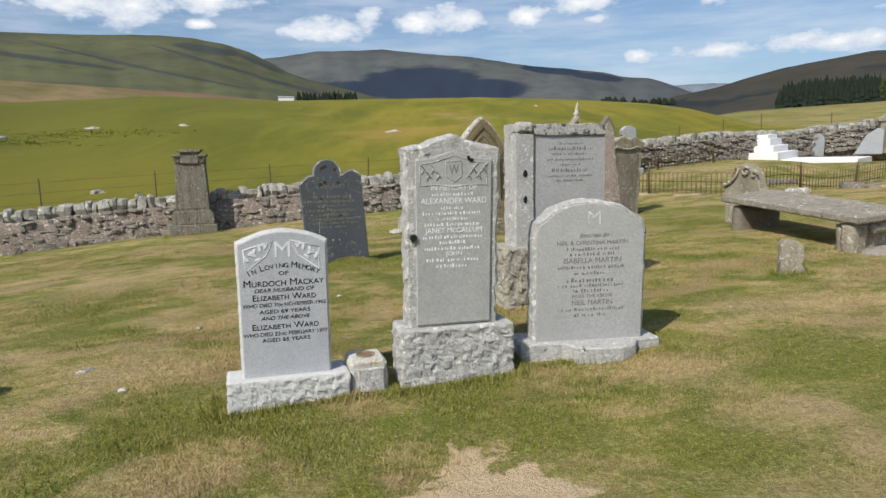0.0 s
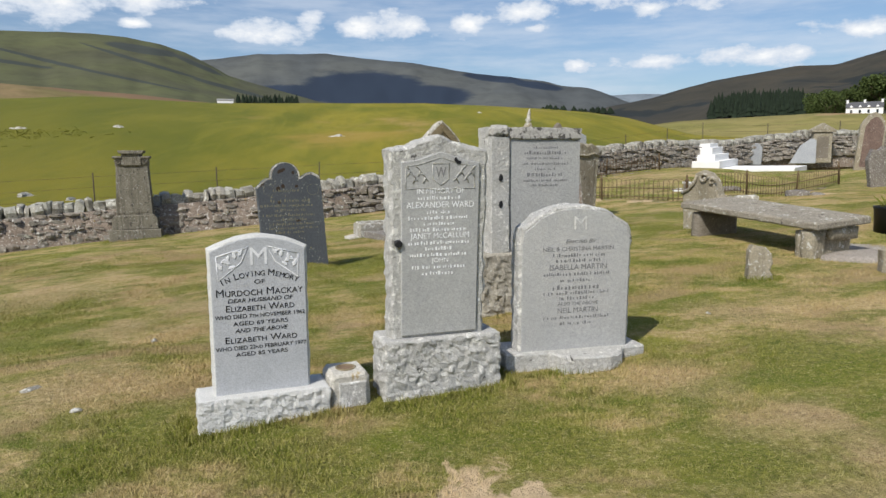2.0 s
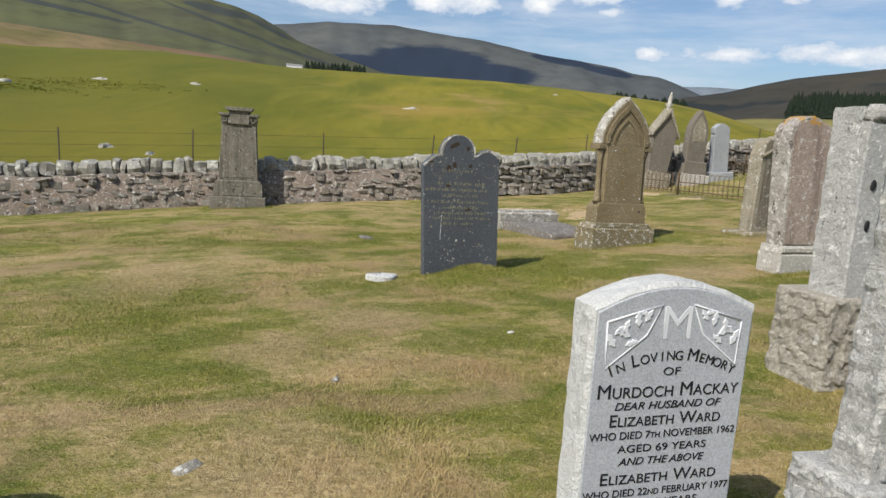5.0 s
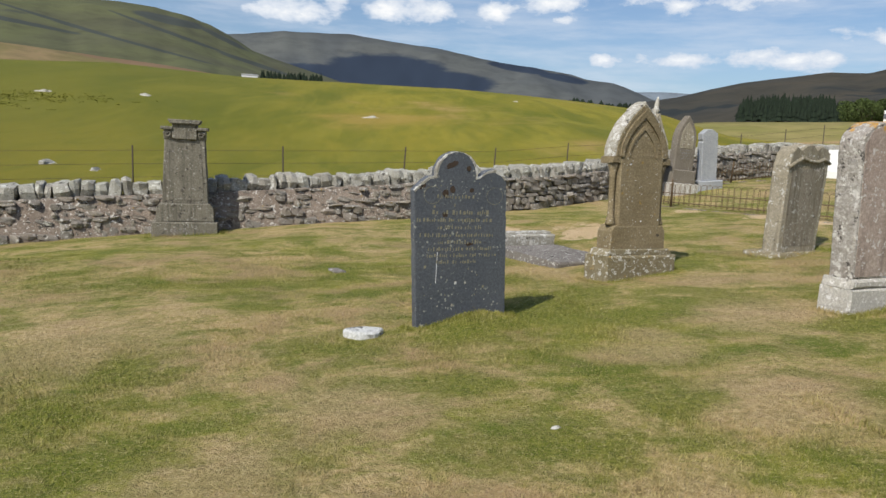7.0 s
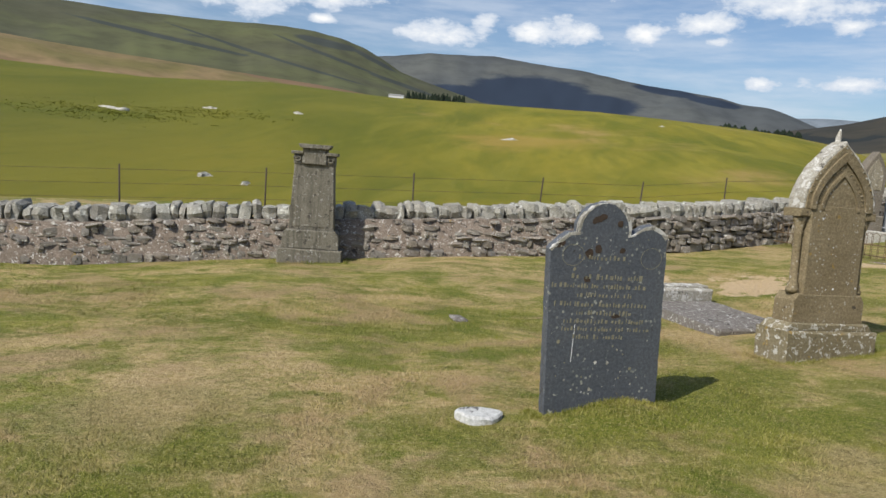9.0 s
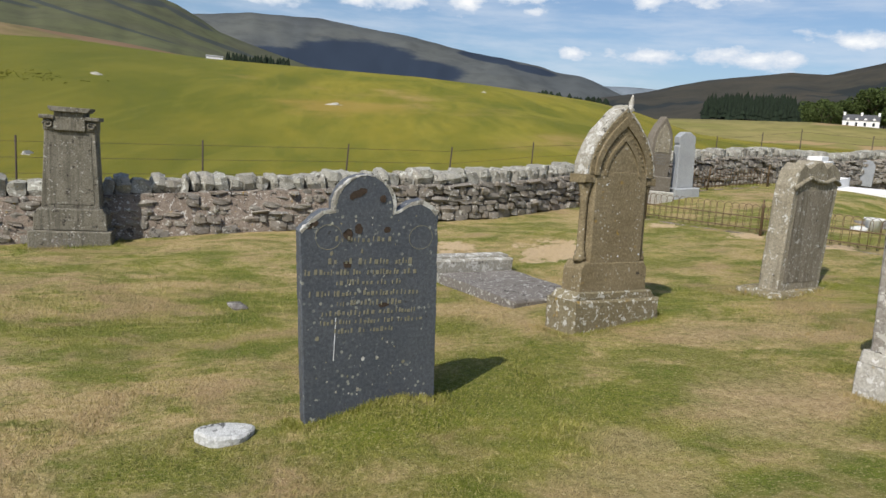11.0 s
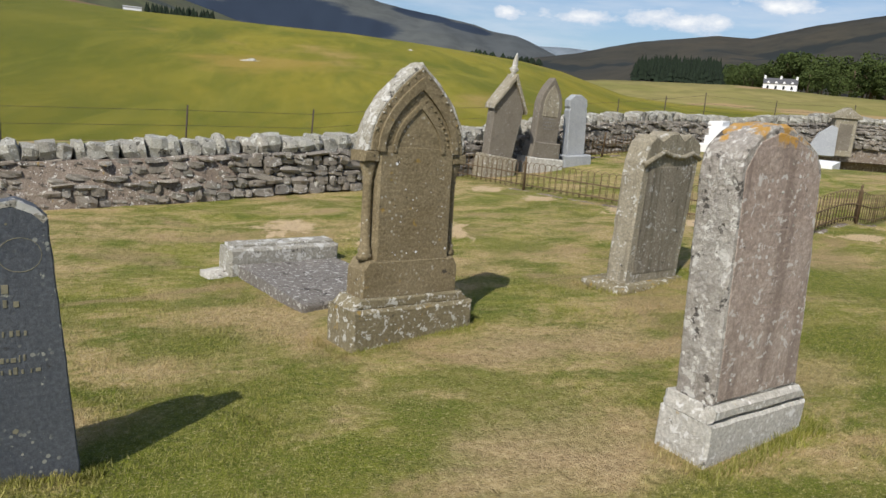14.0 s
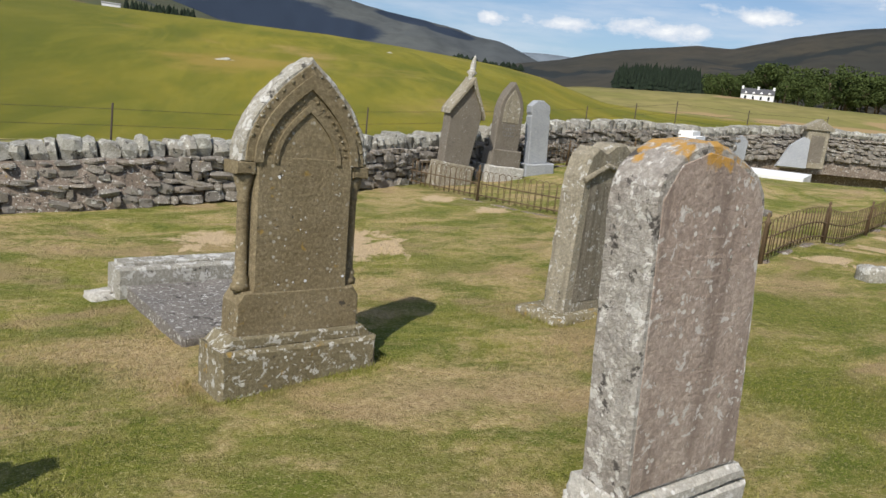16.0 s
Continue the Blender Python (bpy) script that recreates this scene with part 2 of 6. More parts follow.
    bare = n.ramp(n.math("ADD", n.math("MAXIMUM", bare, -1.0), n.math("MULTIPLY", n.math("SUBTRACT", n.noise(spot, 2.6, 5, 0.65, 0.8), 0.5), 3.4)), 0.12, 0.34)
    colour = n.mix(bare, colour, n.mix(fine, (0.42, 0.31, 0.18), (0.70, 0.54, 0.34)))
    if blades:
        info = n.add("ShaderNodeNewGeometry").outputs["Random Per Island"]
        colour = n.mix(n.math("MULTIPLY", n.ramp(info, 0.55, 1.0), 0.5), colour, (0.46, 0.40, 0.16))
        colour = n.mix(n.math("MULTIPLY", n.ramp(info, 0.4, 0.0), 0.35), colour, (0.085, 0.10, 0.015))
    else:
        bumped(n, shader, n.math("ADD", n.noise(spot, 60, 4, 0.7), n.math("MULTIPLY", n.noise(spot, 9, 3), 2.0)), 0.9, 0.03)
    # the pasture outside the wall
    if not blades:
        out = n.ramp(n.vec("DISTANCE", spot, (2, 4, 0)), 20.0, 34.0)
        far = n.noise(n.vec("MULTIPLY", spot, (1, 0.35, 1)), 0.06, 5, 0.62, 0.6)
        slope = n.vec("MULTIPLY", spot, (1, 0.22, 1))
        close = n.noise(slope, 0.9, 6, 0.72)
        meadow = n.mix(n.ramp(far, 0.36, 0.64), (0.122, 0.128, 0.008), (0.232, 0.195, 0.018))
        meadow = n.mix(n.ramp(n.noise(n.vec("ADD", spot, (90, 40, 0)), 0.035, 5, 0.6), 0.58, 0.72), meadow, (0.31, 0.215, 0.07))
        meadow = n.mix(n.math("MULTIPLY", n.ramp(close, 0.45, 0.75), 0.55), meadow, (0.105, 0.122, 0.011))
        meadow = n.mix(n.math("MULTIPLY", n.ramp(n.noise(n.vec("ADD", slope, (5, 9, 0)), 0.22, 6, 0.68, 0.8), 0.46, 0.66), 0.5), meadow, (0.27, 0.235, 0.03))
        meadow = n.mix(n.math("MULTIPLY", n.ramp(n.noise(n.vec("ADD", slope, (55, 19, 0)), 0.16, 6, 0.68, 0.8), 0.52, 0.70), 0.45), meadow, (0.090, 0.105, 0.011))
        west = n.ramp(n.add("ShaderNodeSeparateXYZ", Vector=spot).outputs[0], 5.0, -45.0)
        meadow = n.mix(n.math("MULTIPLY", west, 0.7), meadow, (0.088, 0.100, 0.010))
        knoll = n.math("SUBTRACT", 1.0, n.math("DIVIDE", n.vec("DISTANCE", spot, (-3.5, 75.5, 0)), 9.0))
        knoll = n.math("ADD", knoll, n.math("MULTIPLY", n.math("SUBTRACT", n.noise(spot, 0.2, 5, 0.65), 0.5), 1.6))
        meadow = n.mix(n.math("MULTIPLY", n.ramp(knoll, 0.05, 0.7), 0.7), meadow, (0.30, 0.205, 0.045))
        colour = n.mix(out, colour, meadow)
    n.tree.links.new(colour, shader.inputs["Base Color"])
    return m


def moorland(name, light, deep, heather=(0.06, 0.05, 0.05), cover=0.5, size=0.004, dark_patches=()):
    """Hill ground: rough grass, dark heather and bracken. Placed dark patches include painted cloud shadow."""
    m, n, shader = material(name, 1.0)
    spot = n.add("ShaderNodeNewGeometry").outputs["Position"]
    spot = n.vec("MULTIPLY", spot, (1, 1, 2.2))
    wide, mid = n.noise(spot, size, 6, 0.62, 0.8), n.noise(spot, size * 6, 5, 0.65)
    colour = n.mix(n.ramp(wide, 0.35, 0.65), light, deep)
    colour = n.mix(n.math("MULTIPLY", n.ramp(mid, 0.4, 0.7), 0.45), colour, tuple(c * 0.5 for c in deep))
    stand = n.noise(n.vec("ADD", spot, (700, 300, 0)), size * 0.8, 3, 0.5, 0.3)
    colour = n.mix(n.ramp(stand, 0.72 - 0.3 * cover, 0.75 - 0.3 * cover), colour, heather)
    # dark patches placed by azimuth and height; on HILL_MID they paint a cloud shadow
    if dark_patches:
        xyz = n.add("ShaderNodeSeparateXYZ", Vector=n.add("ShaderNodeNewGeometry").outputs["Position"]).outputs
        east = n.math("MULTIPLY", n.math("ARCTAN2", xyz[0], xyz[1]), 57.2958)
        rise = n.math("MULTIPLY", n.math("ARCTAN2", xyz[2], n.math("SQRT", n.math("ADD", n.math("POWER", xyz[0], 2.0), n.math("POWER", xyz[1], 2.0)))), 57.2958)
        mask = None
        for a, e, wide, high, slant in dark_patches:
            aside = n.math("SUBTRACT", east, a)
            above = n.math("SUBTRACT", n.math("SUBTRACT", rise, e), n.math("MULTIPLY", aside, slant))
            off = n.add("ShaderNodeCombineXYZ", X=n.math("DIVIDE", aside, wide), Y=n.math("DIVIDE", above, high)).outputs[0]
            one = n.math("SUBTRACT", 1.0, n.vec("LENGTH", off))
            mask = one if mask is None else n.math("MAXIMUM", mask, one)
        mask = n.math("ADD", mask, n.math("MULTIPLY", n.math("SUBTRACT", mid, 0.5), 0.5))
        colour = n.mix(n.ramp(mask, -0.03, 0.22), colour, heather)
    n.tree.links.new(colour, shader.inputs["Base Color"])
    return m


WHITE_GRANITE = stone("pale_granite", (0.43, 0.445, 0.47), (0.52, 0.535, 0.56), 0.4, 0.0, bump=0.08, rough=0.6, mottling=0.15)
WHITE_ROCK = stone("pitched_white_granite", (0.60, 0.60, 0.58), (0.72, 0.72, 0.69), 0.3, 0.25, bump=0.8, mottling=0.2, depth=0.018)
GREY_GRANITE = stone("grey_granite", (0.40, 0.405, 0.40), (0.50, 0.50, 0.485), 0.5, 0.15, bump=0.15, rough=0.7, mottling=0.4)
GREY_ROCK = stone("pitched_grey_granite", (0.48, 0.475, 0.45), (0.63, 0.62, 0.58), 0.45, 0.7, (0.78, 0.77, 0.72), 0.12, 0.38, bump=0.9, depth=0.02, mottling=0.7)
TAN_GRANITE = stone("lichened_brown_stone", (0.34, 0.31, 0.255), (0.45, 0.42, 0.35), 0.3, 0.5, ochre=0.2, dark=0.3)
DARK_TOP = stone("black_lichened_granite", (0.44, 0.43, 0.40), (0.56, 0.54, 0.5), 0.4, 0.5, dark=1.0)
SLATE = stone("blue_slate", (0.088, 0.098, 0.115), (0.12, 0.13, 0.145), 0.2, 0.48, (0.46, 0.46, 0.38), 0.36, 0.3, bump=0.3, rough=0.6)
OLIVE_SAND = stone("olive_sandstone", (0.20, 0.155, 0.085), (0.30, 0.245, 0.15), 0.25, 0.42, (0.55, 0.54, 0.48), 0.45, 0.25, bump=0.7)
OLIVE_BASE = stone("lichened_olive_sandstone", (0.19, 0.155, 0.085), (0.29, 0.25, 0.16), 0.25, 0.82, (0.62, 0.61, 0.56), 0.7, 0.35, bump=0.9, patch=20)
OLIVE_PALE = stone("white_lichened_sandstone", (0.36, 0.32, 0.24), (0.52, 0.50, 0.44), 0.25, 0.95, (0.70, 0.69, 0.65), 0.35, 0.5, bump=1.0)
PINK_SAND = stone("pinkish_sandstone", (0.36, 0.275, 0.225), (0.46, 0.38, 0.32), 0.2, 0.72, (0.60, 0.57, 0.53), 0.2, 0.15, top=1.345, bump=0.55, streak=0.6)
PINK_BASE = stone("lichened_plinth_sandstone", (0.46, 0.43, 0.37), (0.56, 0.54, 0.49), 0.25, 0.8, (0.72, 0.71, 0.68), 0.4, 0.4, bump=0.6)
GREY_SAND = stone("grey_brown_sandstone", (0.27, 0.235, 0.165), (0.38, 0.34, 0.26), 0.25, 0.72, (0.55, 0.54, 0.5), 0.3, 0.35, bump=0.6, streak=0.5)
GREY_FACE = stone("streaked_sandstone_face", (0.21, 0.182, 0.135), (0.31, 0.275, 0.215), 0.25, 0.6, (0.5, 0.49, 0.45), 0.3, 0.5, bump=0.7, streak=0.75)
DULL_SAND = stone("dull_brown_sandstone", (0.165, 0.142, 0.110), (0.235, 0.208, 0.170), 0.2, 0.35, ochre=0.15, dark=0.2, bump=0.5)
RED_SAND = stone("dark_red_sandstone", (0.14, 0.095, 0.078), (0.21, 0.15, 0.125), 0.2, 0.35)
PINK_BODY = stone("grey_lichened_sandstone", (0.34, 0.30, 0.26), (0.50, 0.47, 0.42), 0.25, 0.85, (0.70, 0.68, 0.63), 0.25, 0.6, top=1.365, bump=0.9)
LEDGER = stone("speckled_ledger_stone", (0.19, 0.17, 0.15), (0.28, 0.255, 0.225), 0.45, 0.78, (0.58, 0.57, 0.53), 0.25, 0.6, bump=0.9, patch=24)
TOMB = stone("brown_lichened_tomb_slab", (0.27, 0.24, 0.19), (0.385, 0.35, 0.285), 0.4, 0.7, (0.56, 0.55, 0.49), 0.35, 0.5, bump=0.9, patch=15)
LEDGER_HEAD = stone("white_lichened_ledger_stone", (0.33, 0.305, 0.25), (0.46, 0.44, 0.38), 0.3, 0.95, (0.68, 0.67, 0.63), 0.3, 0.5, bump=0.9, patch=11)
RUBBLE = stone("wall_rubble", (0.27, 0.235, 0.19), (0.40, 0.365, 0.31), 0.2, 0.68, (0.64, 0.63, 0.58), 0.4, 0.55, bump=1.0, random_tint=0.5, world_scale=True, patch=11)
COPE = stone("wall_cope", (0.35, 0.335, 0.285), (0.50, 0.49, 0.42), 0.2, 0.75, (0.66, 0.66, 0.60), 0.3, 0.6, bump=1.0, random_tint=0.35, world_scale=True, patch=9)
MORTAR = stone("earthy_mortar", (0.175, 0.138, 0.108), (0.30, 0.245, 0.195), 0.2, 0.75, (0.60, 0.58, 0.53), 0.5, 0.65, bump=1.0, world_scale=True, patch=16)
MONUMENT = stone("weathered_monument_stone", (0.165, 0.15, 0.115), (0.285, 0.262, 0.21), 0.25, 0.6, (0.46, 0.45, 0.41), 0.3, 0.6, bump=0.8, streak=0.7)
WHITE_STONE = stone("white_marble", (0.76, 0.76, 0.75), (0.84, 0.84, 0.83), 0.1, 0.0, bump=0.1, mottling=0.1)
SOCKET = stone("ochre_stained_pale_stone", (0.52, 0.49, 0.42), (0.64, 0.62, 0.56), 0.25, 0.6, (0.74, 0.73, 0.69), 0.55, 0.2, bump=0.6)
SOCKET_PLATE = stone("pale_rough_plate", (0.50, 0.49, 0.46), (0.66, 0.65, 0.62), 0.3, 0.8, (0.80, 0.79, 0.76), 0.4, 0.3, bump=0.9)
WHITE_LICHEN = stone("white_crusted_stone", (0.56, 0.56, 0.53), (0.72, 0.72, 0.69), 0.2, 0.6, (0.80, 0.80, 0.77), 0.1, 0.75, bump=1.0)
PALE_BLUE = stone("pale_blue_grey_stone", (0.33, 0.345, 0.36), (0.42, 0.435, 0.45), 0.2, 0.2)
RUST = plain("rusty_iron", (0.16, 0.11, 0.065), 0.8, 0.5, 40, 0.0, 0.4)
IRON = plain("dark_rusted_iron", (0.075, 0.058, 0.045), 0.8, 0.4, 40)
FLAKE = plain("brown_flaked_slate", (0.070, 0.050, 0.036), 0.95, 0.5, 60, bump=0.6)
INK = plain("black_lead_letters", (0.018, 0.018, 0.02), 0.5, 0.2)
SILVER = plain("worn_lead_letters", (0.82, 0.83, 0.84), 0.55, 0.3)
FAINT = plain("faded_grey_letters", (0.20, 0.20, 0.205), 0.7, 0.3)
GILT = plain("faded_gilt_letters", (0.26, 0.24, 0.165), 0.85, 0.6, 30)
WORN = plain("worn_pinkish_letters", (0.345, 0.28, 0.235), 0.9, 0.5, 30)
CARVED = plain("pale_cut_stone", (0.70, 0.71, 0.73), 0.8, 0.2)
LIME = plain("white_limewash", (0.80, 0.80, 0.79), 0.9, 0.12, 3, bump=0.5)
ROOF_SLATE = plain("dark_roof_slate", (0.10, 0.10, 0.105), 0.7, 0.4, 8)
TUB = plain("black_plastic", (0.012, 0.013, 0.014), 0.45, 0.2)
SOIL = plain("dry_soil", (0.20, 0.14, 0.09), 1.0, 0.5, 12, bump=0.8)
GLASS = plain("dark_window_glass", (0.03, 0.035, 0.04), 0.15, 0.1)
GRAVEL = stone("grey_gravel_slab", (0.33, 0.29, 0.25), (0.44, 0.40, 0.35), 0.5, 0.5, bump=1.0)
TURF = turf("turf")
BLADES = turf("turf_blades", True)
TUFTS = turf("turf_tufts", True, 0.12)
LEAVES = plain("leaves", (0.070, 0.098, 0.026), 0.9, 0.6, 0.35)
CONIFER = plain("conifer_needles", (0.016, 0.026, 0.014), 0.95, 0.6, 0.2)
BARK = plain("bark", (0.10, 0.075, 0.05), 0.95, 0.5, 6)
RUSH = plain("rushes", (0.19, 0.20, 0.03), 0.95, 0.6, 1.5)
HILL_GREEN = moorland("green_hill", (0.098, 0.105, 0.046), (0.074, 0.075, 0.044), (0.045, 0.052, 0.045), 0.2, 0.0028, [(-17.6, 8.6, 2.8, 0.3, -0.12), (-13.9, 7.7, 2.0, 0.2, -0.4), (-17.6, 7.7, 4.8, 0.13, -0.27), (-24, 7.5, 6, 0.10, -0.2), (-30, 7.6, 7, 0.16, -0.1), (-11.5, 6.0, 3.2, 0.16, -0.25), (-20, 6.7, 6, 0.10, -0.18)])
HILL_MOOR = moorland("bracken_moor", (0.24, 0.165, 0.085), (0.15, 0.128, 0.045), (0.18, 0.115, 0.062), 0.6, 0.012)
# navy patches are cloud shadow put into the colour; greys shifted blue for haze
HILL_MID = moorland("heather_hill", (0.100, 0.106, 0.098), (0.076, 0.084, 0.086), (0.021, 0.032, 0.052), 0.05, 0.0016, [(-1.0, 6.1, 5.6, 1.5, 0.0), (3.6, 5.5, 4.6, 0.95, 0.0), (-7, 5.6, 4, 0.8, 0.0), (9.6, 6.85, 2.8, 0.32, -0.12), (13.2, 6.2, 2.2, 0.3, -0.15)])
# the pale blue is distance haze painted into the base colour
HILL_HAZED = moorland("far_hill", (0.16, 0.19, 0.22), (0.14, 0.17, 0.20), (0.12, 0.15, 0.18), 0.3, 0.002)
HILL_DARK = moorland("dark_heather_hill", (0.058, 0.050, 0.034), (0.037, 0.036, 0.028), (0.018, 0.022, 0.020), 0.66, 0.005)
FAR_FIELD = moorland("rough_pasture", (0.27, 0.225, 0.080), (0.20, 0.185, 0.050), (0.32, 0.225, 0.105), 0.55, 0.02)


# ---------------------------------------------------------------- helpers for shapes
def part(name, bm, mat, parent, label="", m=None):
    """Links a bmesh, or a ready mesh, as one mesh object under a thing or a part."""
    if isinstance(bm, bmesh.types.BMesh):
        mesh = bpy.data.meshes.new(name)
        bm.to_mesh(mesh)
        bm.free()
    else:
        mesh = bm
    if not mesh.materials:
        mesh.materials.append(mat)
    ob = new(name, mesh)
    ob.parent = parent
    if m is not None:
        ob.matrix_basis = m
    return tagged(ob, label)


def thing(name, m, label, category, group="", kind=""):
    ob = new(name)
    ob.empty_display_size = 0.2
    ob.matrix_basis = m
    return tagged(ob, label, category, group, kind)


def lone(name, bm, mat, label, category, group="", kind="", m=None):
    """A thing or piece of the setting that is one mesh."""
    return tagged(part(name, bm, mat, None, "", m), label, category, group, kind)


def resample(outline, step):
    out = []
    for (x0, z0), (x1, z1) in zip(outline, outline[1:] + outline[:1]):
        k = max(1, int(math.hypot(x1 - x0, z1 - z0) / step))
        out += [(x0 + (x1 - x0) * i / k, z0 + (z1 - z0) * i / k) for i in range(k)]
    return out


def jitter(p, amp, freq, seed=0.0):
    return noise.noise_vector(Vector(p) * freq + Vector((seed * 3.7, seed * 1.3, seed * 2.1))) * amp


def slab(outline, y0, y1, bevel=0.008, step=0.05, rough=0.0, seed=0, freq=11.0, rings=2):
    """A plate with an outline in x and z (anticlockwise seen from the front), from y0 back to y1, with eased and, if rough, hammered edges."""
    pts = resample(outline, step)
    k = len(pts)
    inner = []
    for i in range(k):
        (ax, az), (bx, bz) = pts[i - 1], pts[(i + 1) % k]
        dx, dz = bx - ax, bz - az
        size = math.hypot(dx, dz) or 1
        inner.append((pts[i][0] - dz / size * bevel, pts[i][1] + dx / size * bevel))
    bm = bmesh.new()
    levels = [(y0, inner)] + [(y0 + bevel + (y1 - y0 - 2 * bevel) * j / rings, pts) for j in range(rings + 1)] + [(y1, inner)]
    loops = []
    for j, (y, ring) in enumerate(levels):
        loop = []
        for x, z in ring:
            p = Vector((x, y, z))
            if rough:
                d = jitter(p, rough, freq, seed)
                if j in (0, len(levels) - 1):
                    d.y *= 0.15
                p += d
            loop.append(bm.verts.new(p))
        loops.append(loop)
    for a, b in zip(loops, loops[1:]):
        for i in range(k):
            bm.faces.new((a[i], b[i], b[(i + 1) % k], a[(i + 1) % k]))
    bm.faces.new(loops[0])
    bm.faces.new(loops[-1][::-1])
    bmesh.ops.recalc_face_normals(bm, faces=bm.faces)
    return bm


def rect(x0, x1, z0, z1):
    return [(x0, z0), (x1, z0), (x1, z1), (x0, z1)]


def rock(x0, x1, y0, y1, z0, z1, amp=0.012, seed=0, step=0.05, freq=12.0, ease=0.015, dressed=False):
    """A squared block with rock-pitched faces; if dressed, its top is sawn flat and its pitching is crisp."""
    bm = bmesh.new()
    size = Vector((x1 - x0, y1 - y0, z1 - z0))
    ks = [max(2, round(s / step)) for s in size]
    made = {}

    def vert(i, j, k):
        key = (i, j, k)
        if key not in made:
            u = Vector((i / ks[0], j / ks[1], k / ks[2]))
            p = Vector((x0 + u.x * size.x, y0 + u.y * size.y, z0 + u.z * size.z))
            ends = [c in (0, n) for c, n in zip(key, ks)]
            if sum(ends) > 1:
                for a in range(3):
                    if ends[a]:
                        p[a] += ease if key[a] == 0 else -ease
            d = jitter(p, amp, freq, seed) + jitter(p, amp * 0.6, freq * 2.3, seed + 3)
            if dressed and k == ks[2]:
                d = Vector((d.x * 0.5, d.y * 0.5, d.z * 0.06))
            p += d
            made[key] = bm.verts.new(p)
        return made[key]

    for axis in range(3):
        a, b = (axis + 1) % 3, (axis + 2) % 3
        for side in (0, ks[axis]):
            for i in range(ks[a]):
                for j in range(ks[b]):
                    quad = []
                    for di, dj in ((0, 0), (1, 0), (1, 1), (0, 1)):
                        c = [0, 0, 0]
                        c[axis], c[a], c[b] = side, i + di, j + dj
                        quad.append(vert(*c))
                    bm.faces.new(quad if side else quad[::-1]).smooth = not dressed
    return bm


def join(*parts):
    """Joins bmeshes into the first."""
    first = parts[0]
    for other in parts[1:]:
        made = [first.verts.new(v.co) for v in other.verts]
        other.verts.index_update()
        for f in other.faces:
            first.faces.new([made[v.index] for v in f.verts])
        other.free()
    return first


def turned(profile, k=20, x=0.0, y=0.0):
    """A shape turned about an upright axis from rows of (radius, z)."""
    bm = bmesh.new()
    loops = [[bm.verts.new((x + r * math.cos(2 * math.pi * i / k), y + r * math.sin(2 * math.pi * i / k), z)) for i in range(k)] for r, z in profile]
    for a, b in zip(loops, loops[1:]):
        for i in range(k):
            bm.faces.new((a[i], a[(i + 1) % k], b[(i + 1) % k], b[i]))
    bm.faces.new(loops[0][::-1])
    bm.faces.new(loops[-1])
    for f in bm.faces:
        f.smooth = len(f.verts) == 4
    return bm


def tube(path, r, k=6):
    bm = bmesh.new()
    loops = []
    path = [Vector(p) for p in path]
    for i, p in enumerate(path):
        way = (path[min(i + 1, len(path) - 1)] - path[max(i - 1, 0)]).normalized()
        side = way.cross(Vector((0.31, 0.93, 0.2))).normalized()
        up = side.cross(way)
        loops.append([bm.verts.new(p + (side * math.cos(a) + up * math.sin(a)) * r) for a in (2 * math.pi * j / k for j in range(k))])
    for a, b in zip(loops, loops[1:]):
        for i in range(k):
            bm.faces.new((a[i], a[(i + 1) % k], b[(i + 1) % k], b[i]))
    bm.faces.new(loops[0][::-1])
    bm.faces.new(loops[-1])
    bmesh.ops.recalc_face_normals(bm, faces=bm.faces)
    for f in bm.faces:
        f.smooth = len(f.verts) == 4
    return bm


def arch(x0, x1, z0, zs, top, n=9):
    """The outline of a pointed arch, anticlockwise from the lower left: springing at zs, apex at top."""
    mid, half = (x0 + x1) / 2, (x1 - x0) / 2
    right = [(mid + half * (1 - (i / n) ** 1.75), zs + (top - zs) * (i / n) ** (1 / 1.12)) for i in range(n + 1)]
    left = [(2 * mid - x, z) for x, z in right[:-1]][::-1]
    return [(x0, z0), (x1, z0)] + right + left


def band(outer, inner, y0, y1):
    """A flat moulding between two open lines of the same number of points."""
    bm = bmesh.new()
    rows = [[bm.verts.new((x, y, z)) for x, z in line] for line, y in ((outer, y1), (outer, y0), (inner, y0), (inner, y1))]
    for a, b in zip(rows, rows[1:]):
        for i in range(len(a) - 1):
            bm.faces.new((a[i], a[i + 1], b[i + 1], b[i]))
    for i in (0, -1):
        bm.faces.new([row[i] for row in rows])
    bmesh.ops.recalc_face_normals(bm, faces=bm.faces)
    return bm


